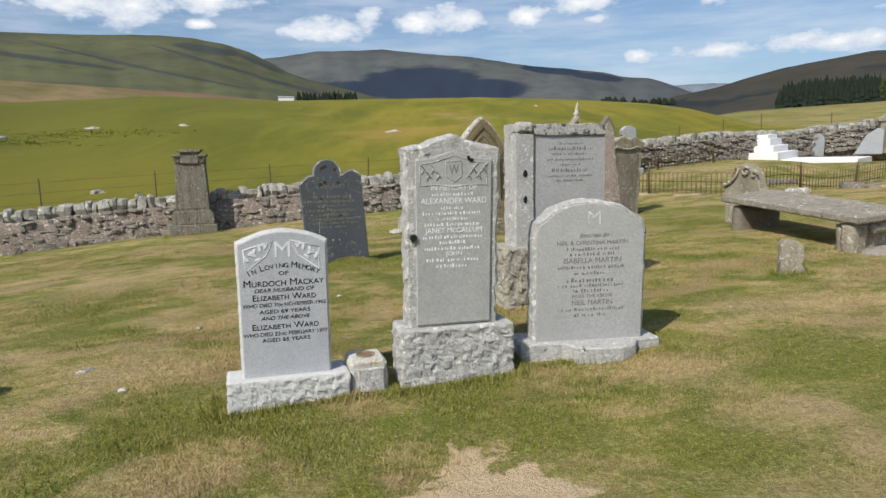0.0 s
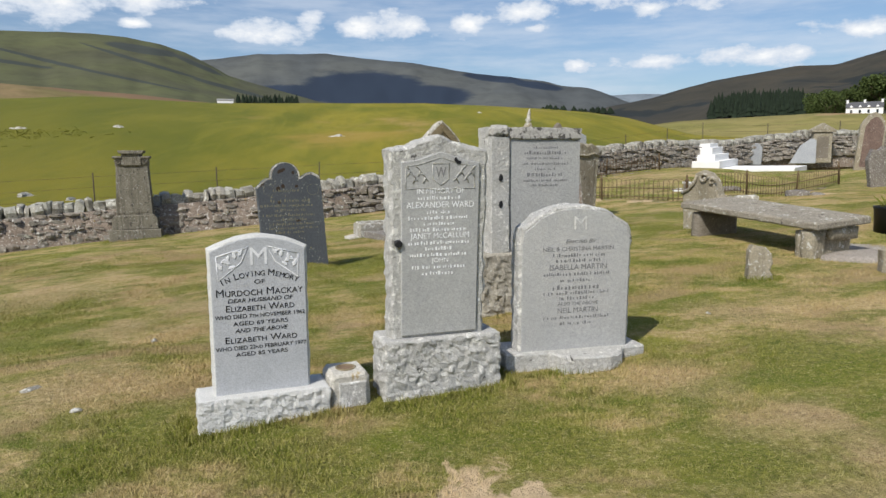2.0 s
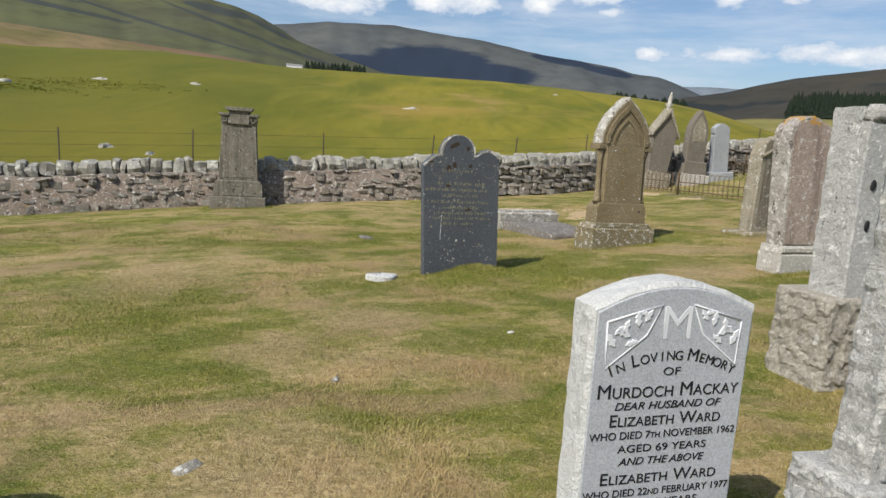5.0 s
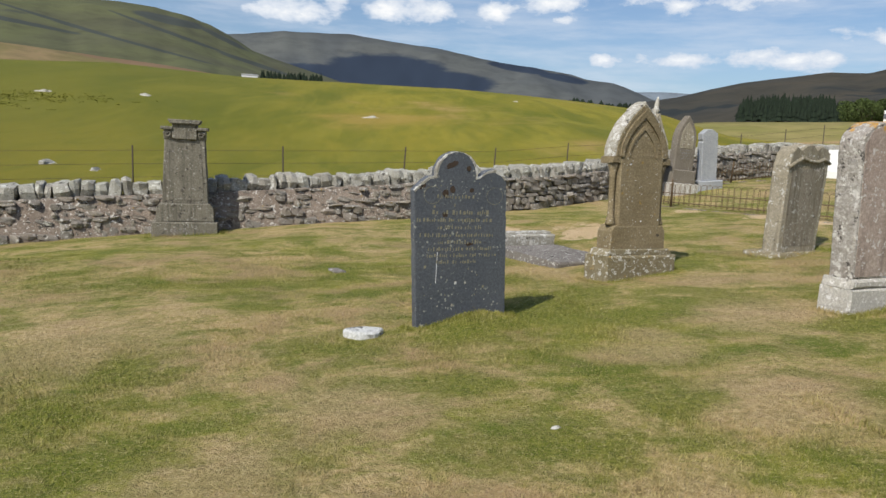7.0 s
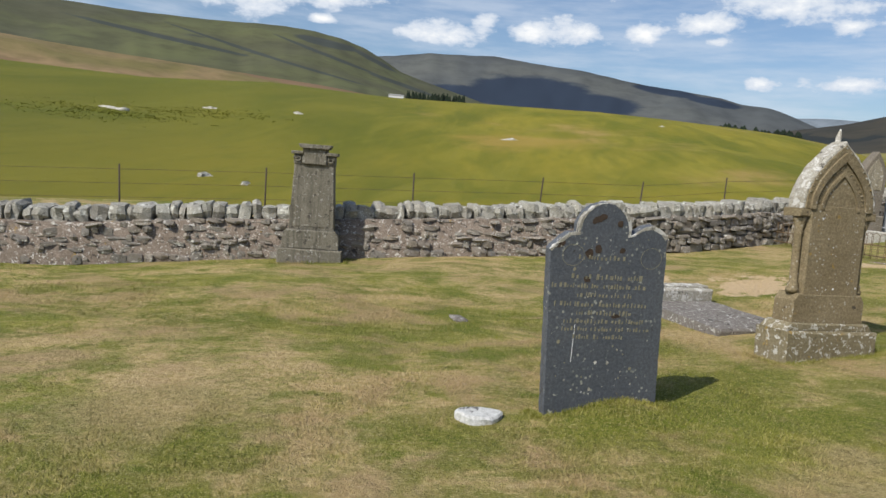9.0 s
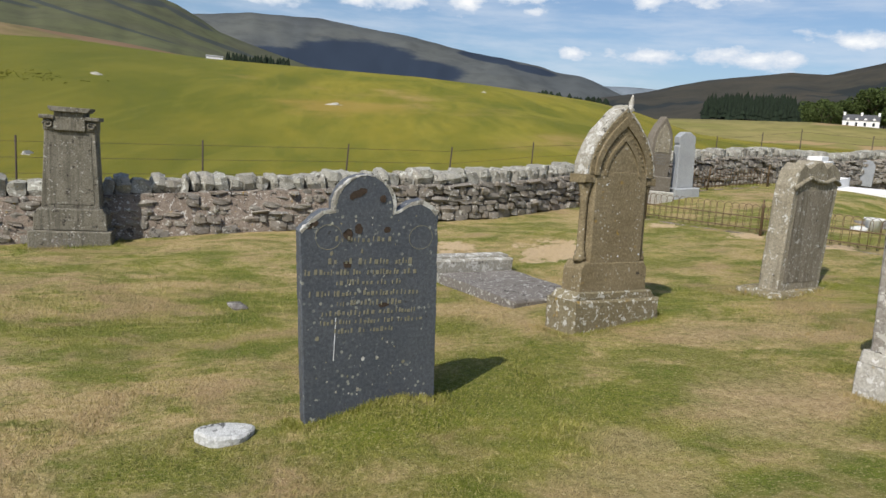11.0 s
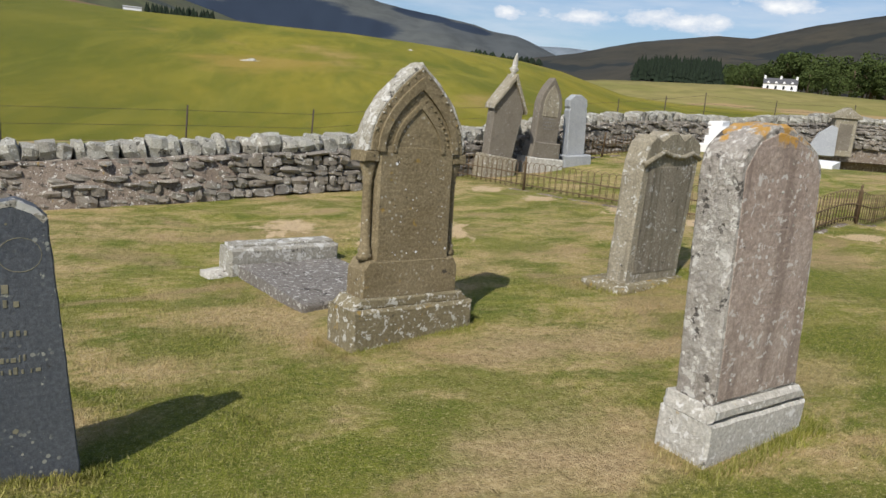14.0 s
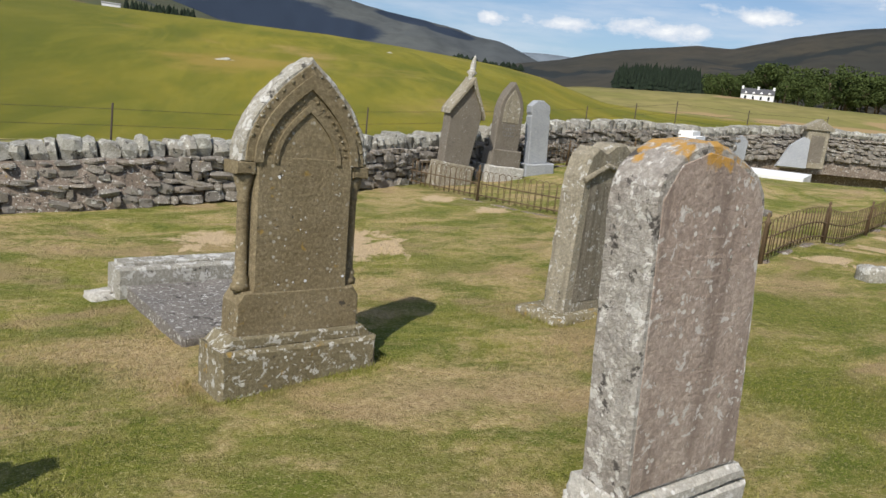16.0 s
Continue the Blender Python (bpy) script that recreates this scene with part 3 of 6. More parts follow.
def letters(parent, text, x, z, size, y, mat, width=None, slant=0.0, turn=0.0):
    """A line of lettering, centred at x, its foot at z, standing a hair proud of the face at y. Small letters become small capitals."""
    data = bpy.data.curves.new("lettering", "FONT")
    data.body, data.size, data.align_x, data.extrude, data.shear, data.offset = text, size, "CENTER", 0.0012, slant, 0.0006 * size
    data.small_caps_scale = 0.76
    for c, f in zip(text, data.body_format):
        f.use_small_caps = c.islower()
    ob = bpy.data.objects.new("lettering", data)
    scene.collection.objects.link(ob)
    mesh = bpy.data.meshes.new_from_object(ob.evaluated_get(bpy.context.evaluated_depsgraph_get()))
    bpy.data.objects.remove(ob)
    stretch = 1.0
    if width:
        xs = [v.co.x for v in mesh.vertices]
        stretch = width / (max(xs) - min(xs))
    mesh.transform(Matrix.Translation((x, y, z)) @ Matrix.Rotation(turn, 4, "Y") @ Matrix.Rotation(math.pi / 2, 4, "X") @ Matrix.Diagonal((stretch, 1, 1, 1)))
    mesh.materials.clear()
    return part("lettering", mesh, mat, parent)


def bars(parent, rows, y, mat, seed=0, name="lettering"):
    """Lines that cannot be read: rows of (x, z, width, height), cut into word-long strokes."""
    rnd = random.Random(seed)
    for x, z, width, height in rows:
        bm, at = None, x - width / 2
        while at < x + width / 2 - height:
            size = min(rnd.uniform(0.5, 1.1) * height, x + width / 2 - at)
            tall = height * rnd.choice((0.62, 0.75, 1.0))
            low = z + rnd.choice((0.0, 0.0, 0.25)) * height * 0.5
            one = slab(rect(at, at + size * rnd.uniform(0.28, 0.66), low, z + tall), y - 0.0015, y + 0.002, 0.0005, 1.0)
            bm = one if bm is None else join(bm, one)
            at += size * (1.0 if rnd.random() > 0.18 else 1.7)
        if bm:
            tagged(part(name, bm, mat, parent), kind="stuff")


# ---------------------------------------------------------------- the lie of the land
SPOTS = np.array([(0, 0, 0), (-1.1, 1.3, -.03), (-1.17, 3.64, .125), (1.0, 3.4, .09), (-1.78, 4.26, .1), (.55, 6.44, .27), (.95, 5.6, .36), (-1.59, 8.35, .18), (-.28, 9.58, .2), (.24, 9.95, .22), (1.1, 9.79, .31),
                  (1.72, 8.22, .5), (2.6, 8.55, .56), (1.18, 8.5, .37), (1.13, 9.17, .345), (1.95, 9.9, .405), (-.17, 8.83, .235), (-.47, 7.83, .26), (-1.7, 7.4, .15), (-1.6, 3.75, .12), (-1.57, 4.5, .17), (-.3, 3.85, .165), (.45, 3.98, .23), (1.4, 4.3, .275), (1.33, 3.45, .125), (2.23, 4.03, .24), (1.9, 5.07, .4), (2.7, 10.8, .43), (3.93, 14.84, .7), (3.5, 15.77, .63), (2.83, 5.51, .41), (4.7, 6.77, .46), (-.6, 11.9, .2), (-4.5, 13.97, .13), (-3.64, 14.77, .143), (10.7, 15.4, .9), (13, 20.2, 1.25), (7.4, 19.3, 1.15), (10, 15, .8)])
WALL = [(-24, 7.4), (-14, 11.0), (-8.85, 12.93), (-6.9, 13.7), (-3.75, 14.75), (-1.79, 15.45), (0.55, 16.2), (2.6, 17.8), (6.5, 20.3), (10, 22.0), (13, 23.2), (16, 23.4), (22, 22.6), (30, 20)]


def lawn(x, y):
    """Height of the burial ground, for numbers or arrays."""
    x, y = np.asarray(x, float), np.asarray(y, float)
    flat = 0.02 + 0.07 * np.clip(x, -8, 14) + 0.028 * np.clip(y, -12, 25)
    num, den = 0.0, 0.05
    for a, b, c in SPOTS:
        w = np.exp(-((x - a) ** 2 + (y - b) ** 2) / 3.0)
        num, den = num + w * (c - 0.02 - 0.07 * a - 0.028 * b), den + w
    # low mound before the slate stone
    return flat + num / den + 0.10 * np.exp(-((x + 1.08) ** 2 + (y - 8.42) ** 2) / 0.09)


def height(x, y):
    return float(lawn(x, y))


AZ = [-180, -90, -55, -40, -31, -22, -12.5, -4, 4, 9, 14, 18, 21, 23.5, 26, 30, 40, 60, 110, 180]
CREST = [2.0, 3.0, 4.2, 4.4, 4.4, 5.0, 4.75, 4.85, 4.85, 4.6, 4.25, 3.9, 3.4, 2.7, 2.0, 1.7, 1.6, 1.8, 2.0, 2.0]


def land(x, y):
    """Height of the ground sheet: the burial ground, the dip outside its wall, the long rise of the pasture and its far side."""
    x, y = np.asarray(x, float), np.asarray(y, float)
    r = np.hypot(x + 0.8, y - 3.0)
    a = np.degrees(np.arctan2(x + 0.8, y - 3.0))
    crest = np.interp(a, AZ, CREST)
    rim = 1.6 + np.tan(np.radians(crest)) * 150
    inner = lawn(np.clip(x, -16, 26), np.clip(y, -16, 26))
    u = np.clip((r - 26) / 124, 0, 1)
    dip = inner - 1.2 * np.clip((r - 21) / 8, 0, 1)
    rise = dip + (rim - dip) * (0.35 * u + 0.65 * u * u * (3 - 2 * u))
    swell = 0.5 * np.sin(x * 0.11 + y * 0.05) * np.sin(y * 0.083 - x * 0.04) * np.clip((r - 30) / 30, 0, 1) * (1 - u)
    far = np.clip((r - 150) / 250, 0, 1)
    return rise + swell - far * (rim * 0.8 + 4) - np.clip((r - 400) / 600, 0, 1) * 14


def grid_mesh(name, rows):
    """A mesh from a rows x columns x 3 array of places."""
    h, w, _ = rows.shape
    idx = np.arange(h * w).reshape(h, w)
    quads = np.stack([idx[:-1, :-1], idx[:-1, 1:], idx[1:, 1:], idx[1:, :-1]], -1).reshape(-1, 4)
    mesh = bpy.data.meshes.new(name)
    mesh.from_pydata(rows.reshape(-1, 3).tolist(), [], quads.tolist())
    mesh.polygons.foreach_set("use_smooth", [True] * len(mesh.polygons))
    return mesh


def build_ground():
    a = np.radians(np.concatenate([np.arange(-180, -60, 3.0), np.arange(-60, 70, 0.5), np.arange(70, 180.1, 3.0)]))
    r = np.concatenate([np.arange(0.0, 30, 0.16), 30 * 1.022 ** np.arange(0, 250)])
    r = r[r < 4800]
    rr, aa = np.meshgrid(r, a, indexing="ij")
    x, y = -3.0 + rr * np.sin(aa), -2.5 + rr * np.cos(aa)
    z = land(x, y)
    bumps = np.array([noise.noise((p * 2.3, q * 2.3, 0)) * 0.012 + noise.noise((p * 0.5, q * 0.5, 4)) * 0.02 for p, q in zip(x.ravel(), y.ravel())]).reshape(x.shape)
    near = np.clip(1.2 - rr / 60, 0, 1)
    mesh = grid_mesh("ground", np.stack([x, y, z + bumps * near], -1))
    lone("ground", mesh, TURF, "sun-parched mown turf and green hill pasture", "ground", kind="structure")


build_ground()


def ridge(name, label, mat, r_near, r_far, line, foot, rough, seed, steps=14, dense=0.35):
    """A hill: its crest is at the given heights in degrees by azimuth, r_far away; its foot lies r_near away."""
    az_, el_ = zip(*line)
    a = np.arange(az_[0], az_[-1] + dense, dense)
    crest = np.interp(a, az_, el_)
    rows = []
    for i in range(steps + 4):
        u = i / (steps - 1)
        if i < steps:
            r = r_near + (r_far - r_near) * u
            top = 1.6 + np.tan(np.radians(crest)) * r_far
            z = foot + (top - foot) * (0.55 * u + 0.45 * u ** 2.2)
        else:
            r = r_far + (i - steps + 1) * r_far * 0.05
            z = top - (i - steps + 1) * (top - foot) * 0.28
        wave = np.array([noise.noise((q * 0.22 + seed, i * 0.35, seed)) + 0.5 * noise.noise((q * 0.8 + seed, i * 0.9, seed + 5)) for q in a])
        z = z + wave * rough * (r_far / 1000) * (1 if i < steps - 1 else 0.15)
        rows.append(np.stack([r * np.sin(np.radians(a)), 3 + r * np.cos(np.radians(a)), z], -1))
    lone(name, grid_mesh(name, np.array(rows)), mat, label, "hill", kind="structure")


ridge("backdrop_far_hills", "far hills with pale blue haze painted into their colour", HILL_HAZED, 4000, 4500, [(10, 4.6), (18, 5.25), (21, 5.3), (24, 5.2), (30, 5.0), (40, 5.0)], -10, 6, 11)
ridge("backdrop_heather_hill", "broad flat-topped hill with a painted cloud shadow", HILL_MID, 1500, 3000,
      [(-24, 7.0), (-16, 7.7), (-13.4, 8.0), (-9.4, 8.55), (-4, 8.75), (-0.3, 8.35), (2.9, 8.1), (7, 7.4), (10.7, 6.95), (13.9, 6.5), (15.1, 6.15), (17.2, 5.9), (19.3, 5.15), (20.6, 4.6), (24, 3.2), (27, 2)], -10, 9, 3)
ridge("backdrop_green_hill", "green sheep hill with dark patches", HILL_GREEN, 500, 1800,
      [(-75, 7.0), (-55, 8.6), (-40, 9.0), (-31, 9.1), (-25.5, 9.3), (-21, 9.5), (-18.8, 9.4), (-16.3, 9.0), (-14.7, 8.5), (-13.2, 7.8), (-11.6, 6.9), (-9.5, 6.3), (-7.5, 5.8), (-4, 4.9), (0, 4.2), (6, 3)], -6, 7, 8)
ridge("backdrop_bracken_moor", "brown bracken moor above the pasture", HILL_MOOR, 210, 480, [(-75, 5), (-50, 5.9), (-40, 6.2), (-32, 5.9), (-24, 5.6), (-17, 5.2), (-12, 4.7), (-6, 3.8)], 4, 6, 2)
ridge("backdrop_dark_hill", "dark heather hill above a plantation", HILL_DARK, 420, 1300,
      [(14, 3.2), (18.9, 4.4), (22, 4.95), (25, 5.7), (26.8, 6.1), (29.6, 6.5), (32.4, 6.85), (34.8, 6.75), (39, 7.8), (43, 8.5), (50, 9.2), (62, 9), (85, 7)], 8, 6, 6)
ridge("backdrop_rough_pasture", "straw-coloured rough pasture beyond the wall", FAR_FIELD, 70, 300, [(16, 1.6), (21, 2.7), (24, 3.1), (30, 3.3), (34, 3.4), (40, 3.1), (46, 2.9), (60, 3.2), (85, 3)], -4, 3, 9)
ridge("backdrop_hills_behind", "low green hills closing the valley", HILL_GREEN, 700, 1500, [(84, 5), (110, 5), (150, 4), (190, 4.4), (230, 5), (286, 6.5)], -6, 8, 21, dense=2.0)


# ---------------------------------------------------------------- headstones
def site(x, y, turn, lean=0.0, back=0.0, z=None):
    """A pose on the turf: turned about the upright, leaning to its right and back."""
    return pose(x, y, height(x, y) if z is None else z, 0, 0, turn) @ pose(0, 0, 0, -back, lean, 0)


def along(x, y, turn, u):
    return x + u * math.cos(radians(turn)), y + u * math.sin(radians(turn))


def segment(x0, x1, z0, zs, top, n=10):
    """An outline with a low curved head."""
    head = [(x1 - (x1 - x0) * i / n, zs + (top - zs) * (1 - (2 * i / n - 1) ** 2)) for i in range(1, n)]
    return [(x0, z0), (x1, z0), (x1, zs)] + head + [(x0, zs)]


def tilt(t, keep, z, back, lean=0.0):
    """Leans all parts of a thing but those named, about the height z: back, away from the reader, and to the right, in degrees."""
    m = pose(0, 0.1, z, -back, lean, 0) @ pose(0, -0.1, -z)
    for ob in t.children:
        if ob.name.split(".")[0] not in keep:
            ob.matrix_basis = m


def white_headstone():
    t = thing("headstone", site(-0.846, 3.722, 16, z=0.115) @ Matrix.Scale(0.965, 4), "pale grey granite headstone with black lettering on a white rough base", "headstone", "headstones in a row")
    part("base", rock(-0.345, 0.36, 0.0, 0.27, -0.09, 0.182, 0.010, 1, 0.016, 24, 0.004, True), WHITE_ROCK, t, "white rock-faced granite base")
    stone_ = part("tablet", slab(segment(-0.258, 0.262, 0.17, 0.975, 1.045), 0.07, 0.185, 0.012, 0.03, 0.006, 2, 24, 4), WHITE_ROCK, t)
    face = part("face", slab(segment(-0.245, 0.25, 0.18, 0.962, 1.03), 0.066, 0.09, 0.003, 0.05), WHITE_GRANITE, t, "smooth pale grey granite face")
    y = 0.0655
    for line, z, h, w, s in (("of", 0.745, 0.030, 0.055, 0), ("Murdoch Mackay", 0.683, 0.041, 0.455, 0), ("DEAR HUSBAND OF", 0.648, 0.022, 0.345, 0.25), ("Elizabeth Ward", 0.600, 0.036, 0.36, 0),
                             ("WHO DIED 7th NOVEMBER 1962", 0.562, 0.022, 0.475, 0), ("AGED 69 YEARS", 0.522, 0.022, 0.29, 0), ("AND THE ABOVE", 0.484, 0.022, 0.28, 0.25), ("Elizabeth Ward", 0.428, 0.036, 0.38, 0),
                             ("WHO DIED 22nd FEBRUARY 1977", 0.389, 0.022, 0.48, 0), ("AGED 85 YEARS", 0.353, 0.022, 0.275, 0)):
        letters(face, line, 0.003, z + 0.036, h / 0.7, y, INK, w, s)
    text, r = "In Loving Memory", 0.45
    widths = [0.5 if c == " " else (1.25 if c in "MLIn" and c.isupper() else 0.95) for c in text]
    total, run = sum(widths), 0.0
    for c, wide in zip(text, widths):
        a = ((run + wide / 2) / total - 0.5) * 0.94
        run += wide
        if c != " ":
            letters(face, c.upper(), 0.003 + r * math.sin(a), 0.824 - r * (1 - math.cos(a)), (0.036 if c.isupper() else 0.027) / 0.7, y, INK, None, 0.0, a)
    # carved corner panels with leaves, and a tall monogram between them
    rnd = random.Random(8)
    for side in (-1, 1):
        edge = [(0.215 * side, 0.935), (0.05 * side, 0.982), (0.09 * side, 0.897), (0.21 * side, 0.805), (0.215 * side, 0.935)]
        part("carved_border", tube([(px, y + 0.001, pz) for px, pz in edge], 0.0035, 5), CARVED, face)
        for px, pz, way, size in ((0.185, 0.865, 60, 0.05), (0.165, 0.90, 100, 0.045), (0.14, 0.895, 30, 0.05), (0.12, 0.92, 80, 0.045), (0.10, 0.935, 130, 0.04), (0.19, 0.90, 140, 0.035), (0.155, 0.87, 150, 0.04), (0.09, 0.955, 20, 0.035)):
            q = radians(way + rnd.uniform(-12, 12))
            leaf = [(u * size, v * size) for u, v in ((0, 0), (0.3, -0.22), (0.55, -0.14), (0.62, -0.24), (1, 0), (0.7, 0.2), (0.5, 0.13), (0.35, 0.25))]
            leaf = [(u * math.cos(q) - v * math.sin(q), u * math.sin(q) + v * math.cos(q)) for u, v in leaf]
            leaf = [(side * (px + u), pz + v) for u, v in leaf]
            part("carved_leaf", slab(leaf if side > 0 else leaf[::-1], y - 0.003, y + 0.003, 0.0025, 0.02), CARVED, face)
    letters(face, "M", 0.003, 0.885, 0.135, y, CARVED, 0.088)


def gabled_headstone():
    t = thing("headstone", site(0.105, 3.953, 14.2, z=0.205) @ Matrix.Diagonal((0.987, 0.987, 0.955, 1)), "tall rock-edged grey granite headstone with worn silver letters", "headstone", "headstones in a row")
    part("base", rock(-0.335, 0.375, 0.005, 0.31, -0.13, 0.315, 0.014, 4, 0.018, 20, 0.006, True), GREY_ROCK, t, "rough rock-faced granite base")
    part("tablet", slab([(-0.28, 0.30), (0.28, 0.30), (0.292, 1.42), (0.16, 1.445), (0.0, 1.505), (-0.16, 1.445), (-0.29, 1.42)], 0.06, 0.21, 0.016, 0.028, 0.015, 5, 20, 5), GREY_ROCK, t)
    panel = [(-0.225, 0.335), (0.228, 0.335), (0.235, 1.315), (0.235, 1.345), (0.14, 1.36), (0.004, 1.405), (-0.13, 1.36), (-0.225, 1.345)]
    face = part("face", slab(panel, 0.046, 0.075, 0.003, 0.06), GREY_GRANITE, t, "smooth polished granite panel")
    y = 0.0455
    part("carved_border", tube([(px, y, pz) for px, pz in [(-0.2, 1.325), (-0.12, 1.335), (0.004, 1.375), (0.13, 1.335), (0.205, 1.325), (0.205, 1.195), (0.1, 1.2), (0.004, 1.185), (-0.1, 1.2), (-0.2, 1.195), (-0.2, 1.325)]], 0.003, 5), GREY_ROCK, face)
    part("carved_shield", tube([(px, y, pz) for px, pz in [(-0.045, 1.34), (0.053, 1.34), (0.05, 1.25), (0.004, 1.215), (-0.042, 1.25), (-0.045, 1.34)]], 0.003, 5), GREY_ROCK, face)
    letters(face, "W", 0.004, 1.262, 0.085, y, FAINT, 0.06)
    for side in (-1, 1):
        for k in range(8):
            ax, az_ = 0.004 + side * (0.075 + 0.015 * k), 1.24 + 0.02 * (k % 4)
            part("carved_leaf", tube([(ax, y, az_), (ax + side * 0.016, y - 0.002, az_ + 0.02), (ax + side * 0.03, y, az_ + (0.025 if k % 2 else -0.012))], 0.0038, 5), GREY_ROCK, face)
    part("lichen_patch", slab([(0.085, 1.35), (0.1, 1.335), (0.12, 1.335), (0.122, 1.352), (0.1, 1.36), (0.092, 1.378), (0.082, 1.365)], y - 0.004, y + 0.002, 0.001, 0.02, 0.006, 3, 40), INK, face, "black lichen crust")
    up = lambda z: 1.168 + (z - 1.115) * 0.89
    for line, z, h, w in (("IN MEMORY OF", 1.115, 0.030, 0.28), ("OUR DEAR FATHER", 1.075, 0.021, 0.27), ("ALEXANDER WARD", 1.022, 0.036, 0.40), ("JANET McCALLUM", 0.822, 0.032, 0.35), ("JOHN", 0.662, 0.027, 0.10), ("AGED 7 MONTHS", 0.578, 0.022, 0.22)):
        if line in ("OUR DEAR FATHER", "AGED 7 MONTHS"):
            bars(face, [(0.004, up(z), w, h)], y, SILVER, int(z * 1000))
        else:
            letters(face, line, 0.004, up(z), h / 0.7, y, SILVER, w)
    bars(face, [(u, up(z), w, h) for u, z, w, h in ((0.004, 0.982, 0.16, 0.02), (0.004, 0.945, 0.38, 0.021), (0.004, 0.907, 0.2, 0.021), (0.004, 0.868, 0.36, 0.021), (0.004, 0.782, 0.38, 0.021), (0.004, 0.742, 0.18, 0.021), (0.004, 0.702, 0.36, 0.021), (0.004, 0.62, 0.34, 0.022))], y, SILVER, 9)
    part("stain", slab([(-0.245 + 0.022 * math.cos(q), 0.885 + 0.02 * math.sin(q)) for q in (2 * math.pi * i / 12 for i in range(12))], 0.03, 0.06, 0.004, 0.02, 0.005, 2, 30), INK, t, "dark lichen spot")
    tilt(t, ("base",), 0.3, -2.5)


def curved_headstone():
    t = thing("headstone", site(0.995, 4.205, 8, z=0.235), "round-topped grey granite headstone with faded grey letters", "headstone", "headstones in a row")
    bow = [(-0.47, 0.06), (-0.2, 0.05), (-0.14, -0.07), (0.0, -0.11), (0.14, -0.11), (0.24, -0.06), (0.30, 0.05), (0.46, 0.07), (0.46, 0.36), (-0.47, 0.36)]
    bm = slab(bow, -0.08, 0.085, 0.01, 0.04, 0.006, 6, 14)
    bmesh.ops.transform(bm, matrix=Matrix(((1, 0, 0, 0), (0, 0, 1, 0), (0, 1, 0, 0), (0, 0, 0, 1))), verts=bm.verts)
    bmesh.ops.recalc_face_normals(bm, faces=bm.faces)
    part("base", bm, GREY_ROCK, t, "bow-fronted granite base")
    head = [(-0.38, 0.07), (0.36, 0.07), (0.375, 0.78), (0.352, 0.86), (0.30, 0.895), (0.2, 0.955), (0.08, 0.985), (-0.03, 0.99), (-0.14, 0.975), (-0.25, 0.93), (-0.3, 0.885), (-0.355, 0.85), (-0.375, 0.77)]
    part("tablet", slab(head, 0.1, 0.25, 0.014, 0.03, 0.009, 7, 22, 5), GREY_ROCK, t)
    face = part("face", slab([(px * 0.955, 0.075 + (pz - 0.07) * 0.968) for px, pz in head], 0.094, 0.115, 0.003, 0.05), GREY_GRANITE, t, "smooth grey granite face")
    y = 0.0935
    letters(face, "M", 0.02, 0.835, 0.12, y, WHITE_ROCK, 0.085)
    letters(face, "Erected By", 0.02, 0.752, 0.036, y, FAINT, 0.2, 0.3)
    letters(face, "NEIL & CHRISTINA MARTIN", 0.01, 0.705, 0.036, y, FAINT, 0.47)
    for line, z, h, w in (("ISABELLA MARTIN", 0.615, 0.034, 0.38), ("AGED 18 YEARS", 0.535, 0.02, 0.27), ("ALSO THE ABOVE", 0.392, 0.021, 0.27), ("NEIL MARTIN", 0.343, 0.034, 0.27), ("SEPTEMBER", 0.31, 0.02, 0.19)):
        if line in ("AGED 18 YEARS", "SEPTEMBER"):
            continue
        letters(face, line, 0.01, z - 0.028, h / 0.7, y, FAINT, w)
    bars(face, [(u, z - 0.028, w, h) for u, z, w, h in ((0.02, 0.695, 0.36, 0.021), (0.02, 0.662, 0.32, 0.021), (0.01, 0.578, 0.46, 0.021), (0.01, 0.54, 0.24, 0.02), (0.01, 0.49, 0.34, 0.03), (0.01, 0.46, 0.46, 0.021),
             (0.01, 0.426, 0.25, 0.021), (0.01, 0.305, 0.46, 0.021), (0.01, 0.268, 0.24, 0.021))], y, FAINT, 12)


